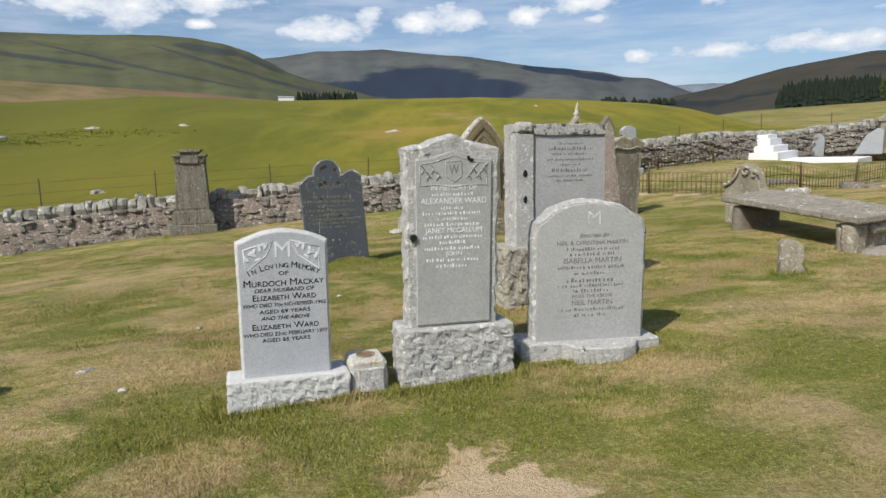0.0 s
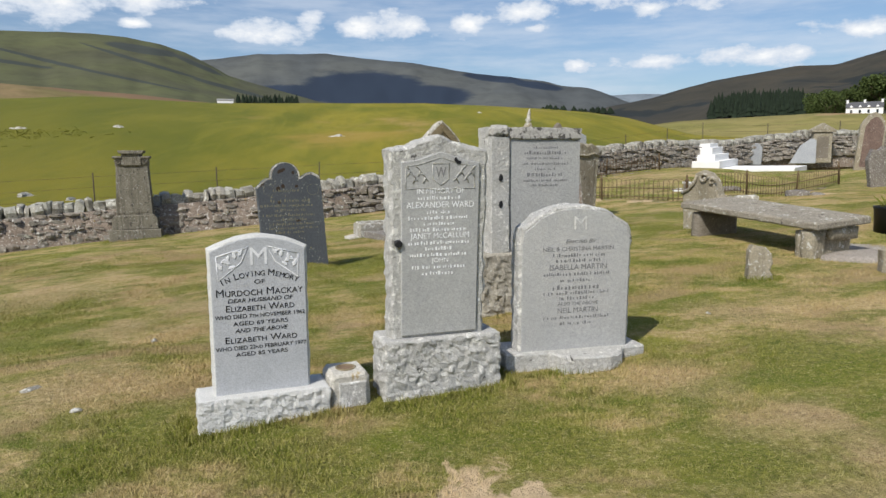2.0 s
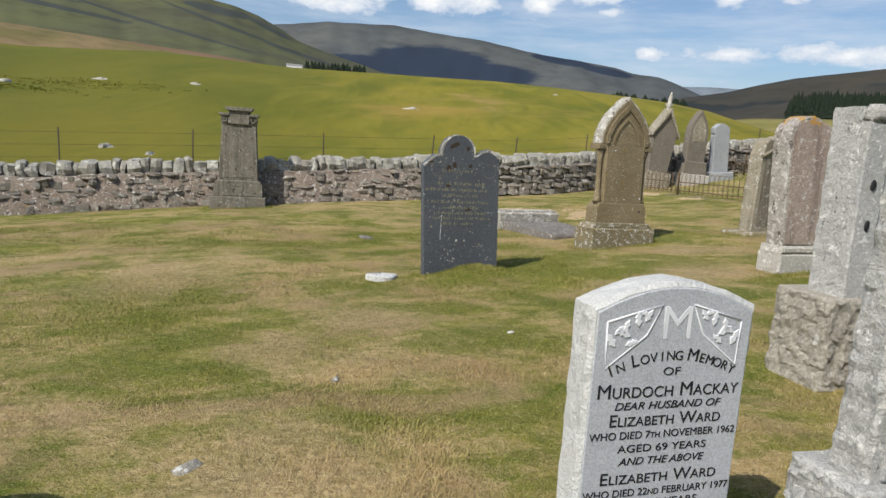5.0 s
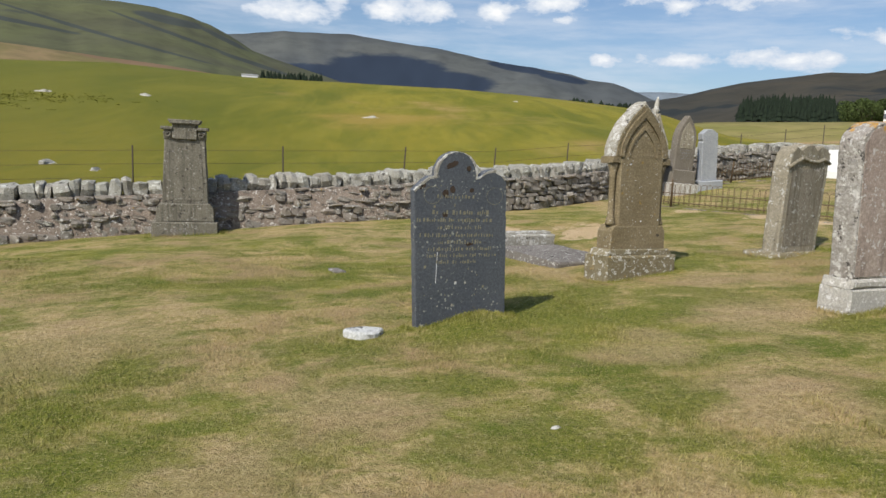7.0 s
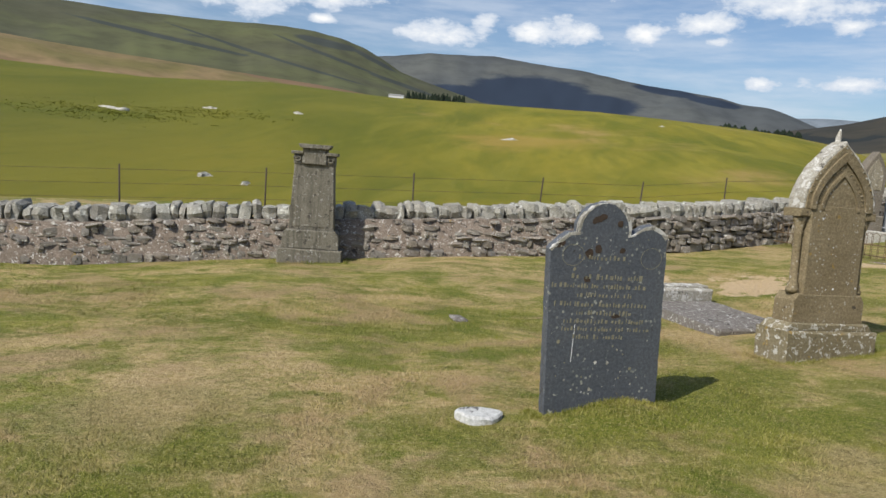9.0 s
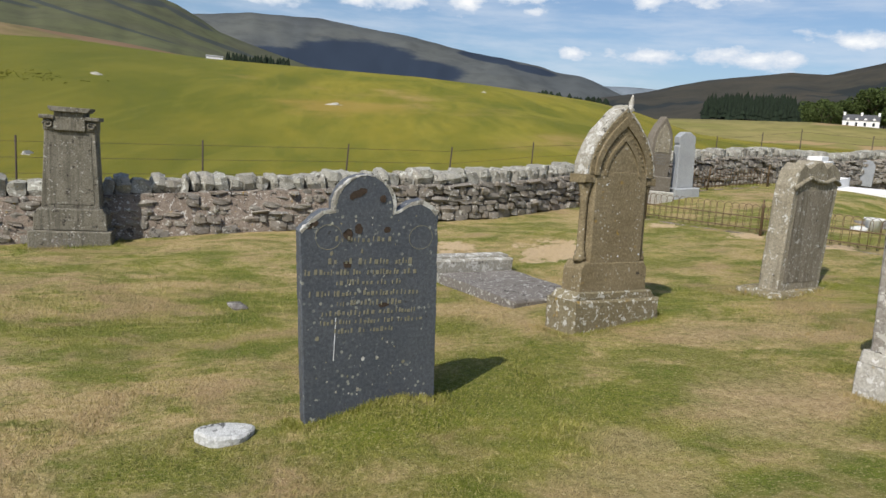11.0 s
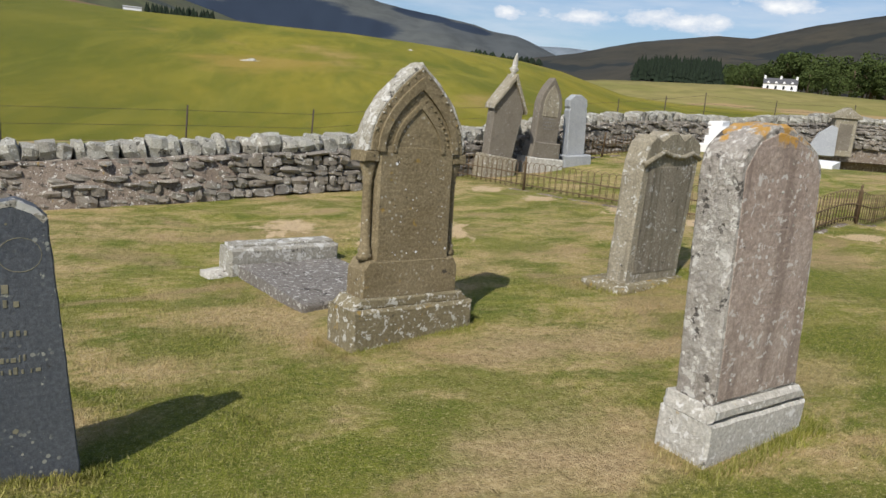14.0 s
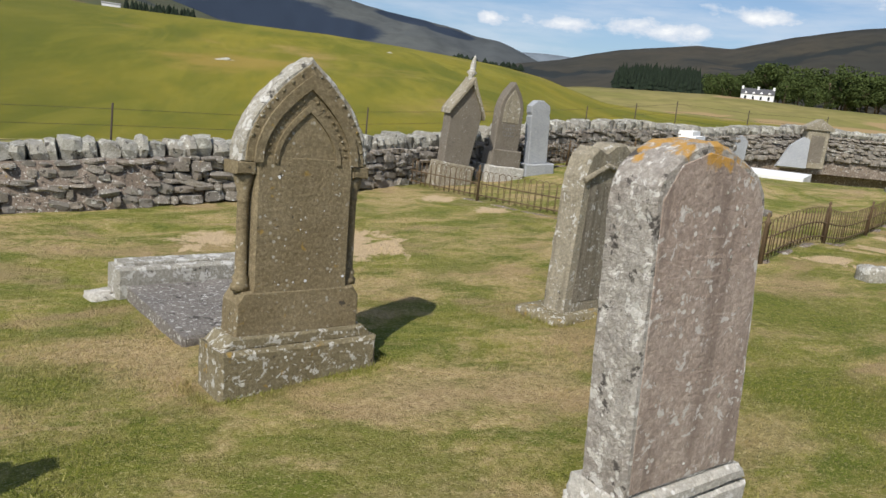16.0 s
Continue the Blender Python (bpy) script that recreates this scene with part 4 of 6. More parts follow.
def panelled_headstone():
    t = thing("headstone", site(1.045, 5.633, 17, z=0.385), "large panelled granite headstone with black lichen along its top", "headstone", "headstones in a row")
    part("base", rock(-0.52, 0.52, -0.03, 0.36, -0.14, 0.385, 0.016, 8, 0.022, 18, 0.008, True), TAN_GRANITE, t, "rough brown rock-faced base")
    part("tablet", slab(rect(-0.42, 0.42, 0.37, 1.375), 0.03, 0.24, 0.014, 0.03, 0.010, 9, 19, 4), GREY_ROCK, t)
    part("head_band", slab([(-0.25, 1.285), (0.415, 1.285), (0.415, 1.37), (0.28, 1.378), (0.1, 1.372), (-0.1, 1.378), (-0.25, 1.37)], 0.004, 0.06, 0.006, 0.03, 0.008, 3, 20), DARK_TOP, t, "carved band blackened by lichen")
    part("pilaster", slab(rect(-0.42, -0.255, 0.38, 1.30), 0.0, 0.06, 0.008, 0.03, 0.006, 4, 15), GREY_ROCK, t)
    part("capital", rock(-0.425, -0.253, -0.01, 0.06, 1.295, 1.39, 0.008, 3, 0.02, 22), DARK_TOP, t)
    face = part("face", slab(rect(-0.235, 0.41, 0.40, 1.275), 0.02, 0.06, 0.004, 0.1), GREY_GRANITE, t, "smooth pale granite panel")
    y = 0.0195
    rows = [(0.1, 1.39, 0.26, 0.022), (0.1, 1.335, 0.46, 0.036), (0.1, 1.29, 0.40, 0.024), (0.1, 1.235, 0.5, 0.024), (0.1, 1.185, 0.24, 0.024), (0.1, 1.125, 0.40, 0.034), (0.1, 1.075, 0.48, 0.024), (0.1, 1.03, 0.3, 0.024)]
    bars(face, [(u * 0.9, 0.36 + (z - 0.38) * 0.84, w * 0.88, h * 0.8) for u, z, w, h in rows], y, FAINT, 31)
    for z in (0.98, 0.77):
        part("stain", slab([(-0.335 + 0.018 * math.cos(q), z + 0.03 * math.sin(q)) for q in (2 * math.pi * i / 10 for i in range(10))], -0.008, 0.03, 0.004, 0.02, 0.006, 2, 30), INK, t, "dark lichen spot")


def slate_headstone():
    t = thing("headstone", site(-1.209, 8.543, 21, 0, -3.0, z=0.155) @ Matrix.Diagonal((0.925, 1, 1, 1)), "leaning blue slate headstone with faded lettering and lichen spots", "headstone", "old headstones on the turf")
    cx, cz, r = -0.16, 1.19, 0.19
    dome = [(cx + r * math.cos(q), cz + r * math.sin(q) * 0.86) for q in (radians(-8 + 196 * i / 12) for i in range(13))]
    left = [(-0.40, 1.165), (-0.445, 1.135), (-0.50, 1.085), (-0.525, 1.06)]
    line = [(-0.415, -0.2), (0.425, -0.2), (0.30, 1.165), (0.26, 1.205), (0.19, 1.235), (0.12, 1.22), (0.05, 1.175)] + dome + left
    tablet = part("tablet", slab(line, 0.0, 0.075, 0.006, 0.03, 0.004, 12, 25, 2), SLATE, t)
    y = -0.0005
    lean = lambda u, z: u - 0.10 * (z - 0.1)
    rows = [(-0.05, 1.005, 0.36, 0.03), (-0.05, 0.945, 0.06, 0.022), (0.0, 0.885, 0.55, 0.034), (-0.05, 0.83, 0.72, 0.03), (-0.02, 0.775, 0.42, 0.03), (-0.04, 0.715, 0.70, 0.03), (-0.02, 0.66, 0.42, 0.032), (-0.02, 0.61, 0.6, 0.028), (0.0, 0.56, 0.66, 0.028), (-0.04, 0.51, 0.42, 0.028)]
    bars(tablet, [(lean(u, z), z, w, h) for u, z, w, h in rows], y, GILT, 44)
    for u in (-0.36, 0.2):
        part("carved_roundel", tube([(u + 0.075 * math.cos(q), y + 0.0008, 1.03 + 0.065 * math.sin(q)) for q in (2 * math.pi * i / 24 for i in range(25))], 0.0016, 5), GILT, tablet)
    for u, z, wide, high, way in ((-0.21, 1.255, 0.055, 0.022, 25), (-0.06, 1.235, 0.018, 0.022, 0), (-0.25, 1.045, 0.03, 0.028, 0), (-0.19, 1.075, 0.024, 0.03, 10), (-0.02, 1.07, 0.022, 0.016, 0), (-0.24, 0.885, 0.024, 0.018, 0), (0.0, 0.66, 0.03, 0.016, 0), (-0.46, 1.09, 0.035, 0.014, 30)):
        c, sn = math.cos(radians(way)), math.sin(radians(way))
        ring = [(wide * math.cos(q), high * math.sin(q)) for q in (2 * math.pi * i / 12 for i in range(12))]
        part("stain", slab([(u + px * c - pz * sn, z + px * sn + pz * c) for px, pz in ring], -0.0012, 0.003, 0.0006, 0.012, 0.010, u * 9, 34), FLAKE, tablet, "brown flaked patch")
    rnd = random.Random(5)
    for k in range(44):
        u, z, s = rnd.gauss(-0.04, 0.18), rnd.uniform(0.15, 1.15), rnd.choice((0.003, 0.004, 0.005, 0.006, 0.011))
        if -0.42 < u < 0.28:
            part("lichen_spot", slab([(lean(u, z) + s * math.cos(q), z + s * math.sin(q) * 1.2) for q in (2 * math.pi * i / 8 for i in range(8))], -0.0015, 0.002, 0.001, 1, 0.004, k, 60), LEDGER_HEAD if k % 3 else GILT, tablet)
    rim = line[2:7] + dome + left
    lip = [(cx + (px - cx) * (0.90 if abs(px - cx) < 0.2 else 0.965), pz - (0.022 if pz > 1.1 else 0.012) * (0.6 + 0.5 * math.sin(9.0 * px))) for px, pz in rim]
    part("flaked_rim", band(rim, lip, -0.0015, 0.03), LEDGER_HEAD, tablet, "pale eroded rim")
    part("scratch", slab([(-0.285, 0.36), (-0.281, 0.36), (-0.284, 0.6), (-0.288, 0.6)], -0.001, 0.002, 0.0003, 1), SILVER, tablet, "pale vertical scratch")


def gothic_headstone():
    x, y = along(0.34, 9.92, 23.8, 0.46)
    t = thing("headstone", site(x, y, 23.8, 0.6, 3.0, z=0.25), "pointed-arch olive sandstone headstone with colonnettes and lichen", "headstone", "old headstones on the turf")
    part("base", slab(rect(-0.475, 0.475, -0.1, 0.30), -0.02, 0.33, 0.02, 0.05, 0.006, 2, 10), OLIVE_BASE, t, "lichened chamfered sandstone base")
    part("base_slope", slab([(-0.46, 0.295), (0.46, 0.295), (0.40, 0.36), (-0.40, 0.36)], 0.02, 0.30, 0.01, 0.05, 0.005, 4, 10), OLIVE_BASE, t)
    part("plinth", slab([(-0.375, 0.35), (0.375, 0.35), (0.37, 0.54), (0.33, 0.60), (-0.33, 0.60), (-0.37, 0.54)], 0.056, 0.27, 0.012, 0.04, 0.004, 5, 12), OLIVE_SAND, t)
    shaft = part("shaft", slab(rect(-0.285, 0.285, 0.58, 1.33), 0.060, 0.23, 0.012, 0.05, 0.003, 6, 12), OLIVE_SAND, t)
    for side in (-1, 1):
        c = turned([(0.05, 0.6), (0.052, 0.63), (0.04, 0.645), (0.046, 0.67), (0.032, 0.69), (0.03, 1.08), (0.036, 1.10), (0.03, 1.115), (0.05, 1.19), (0.058, 1.225)], 14, side * 0.325, 0.13)
        part("colonnette", c, OLIVE_SAND, t)
    for side in (-1, 1):
        cap = sorted((side * 0.285, side * 0.392))
        part("impost", slab(rect(cap[0], cap[1], 1.225, 1.29), 0.062, 0.25, 0.008, 0.04, 0.005, 7, 15), OLIVE_SAND, t)
    outer = arch(-0.375, 0.385, 1.29, 1.31, 1.86, 10)
    head = part("arch", slab(outer, 0.07, 0.235, 0.014, 0.03, 0.010, 8, 16, 4), OLIVE_PALE, t, "arched head crusted with pale lichen")
    face_ = [(0.92 * px, 1.29 + (pz - 1.29) * 0.94) for px, pz in outer]
    tympanum = part("tympanum", slab(face_, 0.0635, 0.09, 0.004, 0.05, 0.002), OLIVE_SAND, t)

    def line(scale, top):
        return [(px * scale, 1.29 + (pz - 1.29) * top) for px, pz in outer[1:] + outer[:1]]

    part("hood_mould", band(line(0.80, 0.83), line(0.68, 0.70), 0.047, 0.08), OLIVE_SAND, tympanum)
    part("inner_mould", band(line(0.52, 0.56), line(0.45, 0.49), 0.052, 0.08), OLIVE_SAND, tympanum)
    edge = resample(line(0.885, 0.905), 0.055)[:-14]
    for k, (px, pz) in enumerate(edge):
        if pz > 1.33:
            part("nailhead", rock(px - 0.012, px + 0.012, 0.056, 0.075, pz - 0.012, pz + 0.012, 0.005, k, 0.02, 40, 0.004), OLIVE_BASE, head)
    cres = resample(line(0.61, 0.64), 0.05)[:-10]
    for k, (px, pz) in enumerate(cres):
        if pz > 1.32:
            part("nailhead", rock(px - 0.011, px + 0.011, 0.052, 0.07, pz - 0.011, pz + 0.011, 0.004, k, 0.02, 40, 0.005), OLIVE_SAND, tympanum)
    rnd = random.Random(8)
    for k in range(18):
        u, z, s = rnd.uniform(-0.26, 0.26), rnd.uniform(0.62, 1.25), rnd.choice((0.003, 0.004, 0.008))
        part("lichen_spot", slab([(u + s * math.cos(q), z + s * math.sin(q)) for q in (2 * math.pi * i / 8 for i in range(8))], 0.057, 0.063, 0.001, 1, 0.003, k, 60), CARVED, shaft)


def pink_headstone():
    x, y = along(1.715, 8.247, 21, 0.37)
    t = thing("headstone", site(x, y, 21, z=0.48), "leaning pinkish sandstone headstone capped with orange lichen", "headstone", "old headstones on the turf")
    part("base", slab(rect(-0.37, 0.37, -0.2, 0.128), 0.0, 0.275, 0.012, 0.035, 0.006, 3, 14), PINK_BASE, t, "pale lichened plinth")
    part("base_slope", slab([(-0.372, 0.131), (0.368, 0.131), (0.366, 0.165), (0.335, 0.192), (0.322, 0.205), (-0.357, 0.205), (-0.366, 0.165)], 0.004, 0.268, 0.02, 0.035, 0.005, 5, 14), PINK_BASE, t)
    line = [(-0.344, 0.202), (0.304, 0.202), (0.237, 0.744), (0.172, 1.205), (0.155, 1.255), (0.10, 1.315), (0.02, 1.355), (-0.07, 1.39), (-0.16, 1.41), (-0.26, 1.40), (-0.33, 1.365), (-0.395, 1.315), (-0.425, 1.26), (-0.428, 1.21), (-0.394, 0.793)]
    part("tablet", slab(line, 0.029, 0.225, 0.014, 0.03, 0.007, 6, 14, 4), PINK_BODY, t)
    face = part("face", slab([(-0.315, 0.222), (0.288, 0.222), (0.152, 1.2), (0.09, 1.29), (-0.08, 1.36), (-0.20, 1.375), (-0.33, 1.33), (-0.395, 1.22)], 0.0265, 0.045, 0.002, 0.08), PINK_SAND, t)
    rnd = random.Random(3)
    rows = []
    for k in range(8):
        z = 1.10 - 0.068 * k
        rows.append((-0.03 - 0.115 * (z - 0.25), z, rnd.uniform(0.12, 0.34), 0.013))
    bars(face, rows, 0.0266, WORN, 6)
    for k in range(30):
        z, s = rnd.uniform(0.25, 1.28), rnd.choice((0.003, 0.004, 0.005, 0.007))
        u = rnd.uniform(-0.29, 0.25) - 0.115 * (z - 0.25)
        part("lichen_spot", slab([(u + s * math.cos(q), z + s * math.sin(q)) for q in (2 * math.pi * i / 8 for i in range(8))], 0.0245, 0.029, 0.001, 1, 0.004, k, 60), LEDGER_HEAD, face)


def scrolled_headstone():
    t = thing("headstone", site(3.04, 11.02, 26.6, 0.0, 0.0, z=0.455), "leaning grey sandstone headstone with a scrolled top", "headstone", "old headstones on the turf")
    part("base", rock(-0.52, 0.50, -0.02, 0.46, -0.1, 0.07, 0.012, 5, 0.06, 8), OLIVE_BASE, t, "low lichened base slab")
    line = [(-0.37, 0.05), (0.40, 0.05), (0.47, 1.14), (0.49, 1.17), (0.47, 1.25), (0.40, 1.30), (0.30, 1.33), (0.2, 1.28), (0.12, 1.34), (0.0, 1.33), (-0.10, 1.27), (-0.2, 1.30), (-0.28, 1.24), (-0.31, 1.13), (-0.33, 1.08)]
    part("tablet", slab(line, 0.1, 0.30, 0.016, 0.035, 0.010, 6, 12, 3), GREY_SAND, t)
    part("face", slab([(-0.28, 0.14), (0.33, 0.14), (0.40, 1.06), (-0.25, 1.04)], 0.096, 0.12, 0.003, 0.08), GREY_FACE, t)
    part("cornice", tube([(-0.33, 0.095, 1.06), (-0.2, 0.09, 1.12), (-0.08, 0.09, 1.17), (0.05, 0.09, 1.14), (0.2, 0.09, 1.13), (0.34, 0.09, 1.17), (0.47, 0.095, 1.12)], 0.022, 7), GREY_SAND, t)


def gabled_tall_headstone():
    t = thing("headstone", site(3.46, 17.5, 14, 6.5, 0, z=0.80), "leaning gabled sandstone headstone with a fleur finial", "headstone", "headstones inside the railing")
    part("base", slab(rect(-0.33, 0.33, -0.2, 0.26), -0.05, 0.34, 0.02, 0.06, 0.008, 1, 9), GREY_SAND, t)
    part("tablet", slab([(-0.25, 0.25), (0.25, 0.25), (0.30, 1.12), (0.0, 1.60), (-0.30, 1.12)], 0.02, 0.26, 0.014, 0.05, 0.005, 2, 10), DULL_SAND, t)
    for side in (-1, 1):
        roof = [(side * 0.34, 1.05), (side * 0.34, 1.13), (0, 1.70), (0, 1.58)]
        part("gable_coping", slab(roof if side > 0 else roof[::-1], -0.04, 0.30, 0.01, 0.06, 0.005, 3, 9), GREY_SAND, t)
    part("finial", join(turned([(0.05, 1.62), (0.06, 1.68), (0.04, 1.72), (0.09, 1.78), (0.045, 1.82), (0.05, 1.90), (0.02, 2.03), (0.004, 2.06)], 10, 0, 0.13)), OLIVE_PALE, t)


def pointed_headstone():
    t = thing("headstone", site(4.5, 18.0, 14, 2.5, 0, z=0.86), "pointed brown sandstone headstone on a stepped plinth", "headstone", "headstones inside the railing")
    part("base", slab(rect(-0.38, 0.38, -0.15, 0.19), -0.06, 0.40, 0.02, 0.06, 0.006, 1, 9), PINK_BASE, t)
    part("plinth", slab([(-0.32, 0.18), (0.32, 0.18), (0.30, 0.48), (-0.30, 0.48)], 0.0, 0.34, 0.02, 0.06, 0.004, 2, 9), DULL_SAND, t)
    part("tablet", slab(arch(-0.255, 0.255, 0.46, 1.12, 1.66, 9), 0.06, 0.27, 0.02, 0.04, 0.003, 3, 12), DULL_SAND, t)
    part("carved_panel", slab(arch(-0.17, 0.17, 0.95, 1.15, 1.53, 8), 0.052, 0.07, 0.004, 0.05), GREY_SAND, t)
    bars(t, [(0, 1.02 - 0.06 * k, 0.26, 0.02) for k in range(6)], 0.0585, FAINT, 3)


def pale_headstone():
    t = thing("headstone", site(5.28, 18.35, 14, -4.0, 0, z=0.97), "narrow pale grey headstone with notched edges", "headstone", "headstones inside the railing")
    part("base", slab(rect(-0.33, 0.31, -0.15, 0.16), -0.06, 0.34, 0.02, 0.06, 0.006, 1, 9), PALE_BLUE, t)
    line = [(-0.21, 0.15), (0.21, 0.15), (0.21, 0.45), (0.195, 0.47), (0.21, 0.49), (0.21, 1.0), (0.19, 1.04), (0.21, 1.08), (0.2, 1.2), (0.14, 1.24), (0.05, 1.30), (-0.08, 1.30), (-0.16, 1.24), (-0.21, 1.2), (-0.21, 1.08), (-0.19, 1.04), (-0.21, 1.0)]
    part("tablet", slab(line, 0.04, 0.22, 0.015, 0.05, 0.003, 2, 10), PALE_BLUE, t)


def wall_monument():
    x, y = along(-5.3, 13.55, 12.5, 0.46)
    t = thing("pillar_monument", site(x, y, 12.5, z=0.07), "brown sandstone pillar monument with scrolled capital by the wall", "monument")
    part("base", slab(rect(-0.46, 0.46, -0.1, 0.20), 0.0, 0.50, 0.015, 0.06, 0.008, 1, 9), MONUMENT, t)
    part("plinth", slab([(-0.41, 0.20), (0.41, 0.20), (0.40, 0.41), (0.35, 0.47), (-0.35, 0.47), (-0.40, 0.41)], 0.04, 0.46, 0.012, 0.06, 0.005, 2, 9), MONUMENT, t)
    part("shaft", slab([(-0.325, 0.46), (0.325, 0.46), (0.275, 1.42), (-0.285, 1.42)], 0.10, 0.42, 0.012, 0.06, 0.004, 3, 9), MONUMENT, t)
    part("face", slab([(-0.26, 0.52), (0.26, 0.52), (0.22, 1.36), (-0.23, 1.36)], 0.094, 0.12, 0.004, 0.1), MONUMENT, t)
    part("head_block", slab(rect(-0.175, 0.165, 1.41, 1.64), 0.06, 0.42, 0.01, 0.06, 0.004, 4, 9), MONUMENT, t)
    for side in (-1, 1):
        part("scroll", tube([(side * (0.235 + 0.055 * math.cos(q) * (1 - q / 12)) - 0.005, 0.075, 1.48 + 0.05 * math.sin(q) * (1 - q / 12)) for q in (0.5 * i for i in range(18))], 0.014, 6), MONUMENT, t)
        part("shoulder", slab(rect(*sorted((side * 0.17 - 0.005, side * 0.29 - 0.005)), 1.41, 1.55), 0.09, 0.42, 0.008, 0.06), MONUMENT, t)
        part("shoulder_cap", slab(rect(*sorted((side * 0.165 - 0.005, side * 0.325 - 0.005)), 1.545, 1.59), 0.04, 0.44, 0.008, 0.06), MONUMENT, t)
    part("cap", slab([(-0.20, 1.635), (0.19, 1.635), (0.22, 1.675), (0.22, 1.695), (-0.23, 1.695), (-0.23, 1.675)], 0.02, 0.46, 0.006, 0.06), MONUMENT, t)
    bars(t, [(-0.05, 0.05, 0.3, 0.05)], -0.001, LEDGER, 5, "base_carving")


def socket_stone():
    t = thing("socket_stone", site(-0.425, 3.93, 16, z=0.165) @ Matrix.Scale(0.88, 4), "squat pale stone flower holder with a round socket", "flower holder", "")
    bm = slab([(-0.13, -0.06), (0.13, -0.06), (0.125, 0.17), (0.10, 0.20), (-0.10, 0.20), (-0.125, 0.17)], -0.07, 0.20, 0.02, 0.04, 0.006, 3, 16)
    part("block", bm, SOCKET, t)
    part("plate", slab(rect(-0.075, 0.10, -0.02, 0.145), -0.085, -0.06, 0.006, 0.04, 0.004, 5, 20), SOCKET_PLATE, t, "rough grey front plate")
    part("socket_rim", turned([(0.066, 0.199), (0.066, 0.208), (0.054, 0.209), (0.054, 0.202)], 20, 0.0, 0.06), OLIVE_SAND, t)
    part("socket_hole", turned([(0.053, 0.2025), (0.050, 0.2045)], 20, 0.0, 0.06), SOIL, t, "dark soil in the socket")


def ledger():
    t = thing("ledger_stone", site(-0.1, 12.17, 26, z=0.21), "flat speckled ledger slab with a raised lichened head block", "grave slab")
    part("head_block", slab(rect(-0.54, 0.52, -0.08, 0.26), -0.06, 0.22, 0.02, 0.05, 0.010, 1, 9, 3), LEDGER_HEAD, t, "white-lichened head block")
    part("head_ledge", slab(rect(-0.5, 0.5, 0.25, 0.285), 0.02, 0.20, 0.008, 0.05, 0.006, 2, 10), LEDGER_HEAD, t)
    part("slab", slab([(-0.48, -0.08), (0.48, -0.08), (0.48, 0.13), (-0.48, 0.13)], -1.33, -0.07, 0.02, 0.06, 0.010, 3, 7, 10), LEDGER, t, "speckled grey flat slab")
    part("corner_chip", rock(-0.72, -0.5, -0.02, 0.22, -0.05, 0.06, 0.015, 5, 0.06, 9), PINK_BASE, t)


def table_tomb():
    A, B = Vector((3.58, 8.50)), Vector((4.15, 6.64))
    turn = math.degrees(math.atan2(B.y - A.y, B.x - A.x))
    t = thing("table_tomb", pose(A.x, A.y, 0.46, 0, 0, turn), "weathered stone table tomb on two block supports", "tomb")
    bm = slab([(-0.02, 0.0), (1.94, 0.0), (1.96, 0.74), (0.02, 0.78)], -0.042, 0.042, 0.016, 0.05, 0.010, 3, 9, 3)
    bmesh.ops.transform(bm, matrix=Matrix(((1, 0, 0, 0), (0, 0, 1, 0), (0, 1, 0, 0), (0, 0, 0, 1))), verts=bm.verts)
    bmesh.ops.recalc_face_normals(bm, faces=bm.faces)
    part("table_slab", bm, TOMB, t, "lichened flat table slab", pose(0, 0, 0.475, 4.2, 3.6, 0))
    part("support", rock(1.60, 1.80, 0.06, 0.70, -0.12, 0.31, 0.014, 2, 0.06, 9), GREY_SAND, t, "squared sandstone support block")
    part("support", rock(1.70, 1.86, 0.02, 0.24, -0.12, 0.32, 0.014, 6, 0.06, 9), GREY_SAND, t, "squared sandstone support block")
    part("support", rock(1.74, 1.9, 0.25, 0.68, 0.20, 0.345, 0.012, 9, 0.06, 9), GREY_SAND, t, "squared sandstone support block")
    part("support", rock(0.10, 0.24, 0.04, 0.70, -0.12, 0.40, 0.010, 3, 0.06, 9), DULL_SAND, t, "upright end slab support")
    s = thing("headstone", site(4.03, 8.90, -62, 0.0, -5, z=0.52), "sandstone headstone with a scrolled shoulder behind the tomb", "headstone")
    line = [(-0.28, -0.15), (0.34, -0.15), (0.33, 0.46), (0.26, 0.52), (0.24, 0.62), (0.20, 0.72), (0.12, 0.80), (0.0, 0.84), (-0.07, 0.80), (-0.10, 0.70), (-0.17, 0.62), (-0.24, 0.585), (-0.28, 0.56)]
    part("tablet", slab([(px, pz) for px, pz in line], 0.0, 0.16, 0.014, 0.04, 0.006, 4, 12), GREY_SAND, s)
    part("scroll", tube([(0.07 + (0.075 - 0.006 * k) * math.cos(0.7 * k), -0.012, 0.74 + (0.075 - 0.006 * k) * math.sin(0.7 * k)) for k in range(11)], 0.02, 7), GREY_SAND, s)
    part("scroll", tube([(0.19 + (0.055 - 0.005 * k) * math.cos(0.7 * k), -0.012, 0.70 + (0.055 - 0.005 * k) * math.sin(0.7 * k)) for k in range(10)], 0.018, 7), GREY_SAND, s)
    part("moulding", tube([(-0.28, -0.01, 0.54), (-0.17, -0.01, 0.59), (-0.08, -0.01, 0.68), (-0.03, -0.01, 0.78)], 0.022, 7), GREY_SAND, s)


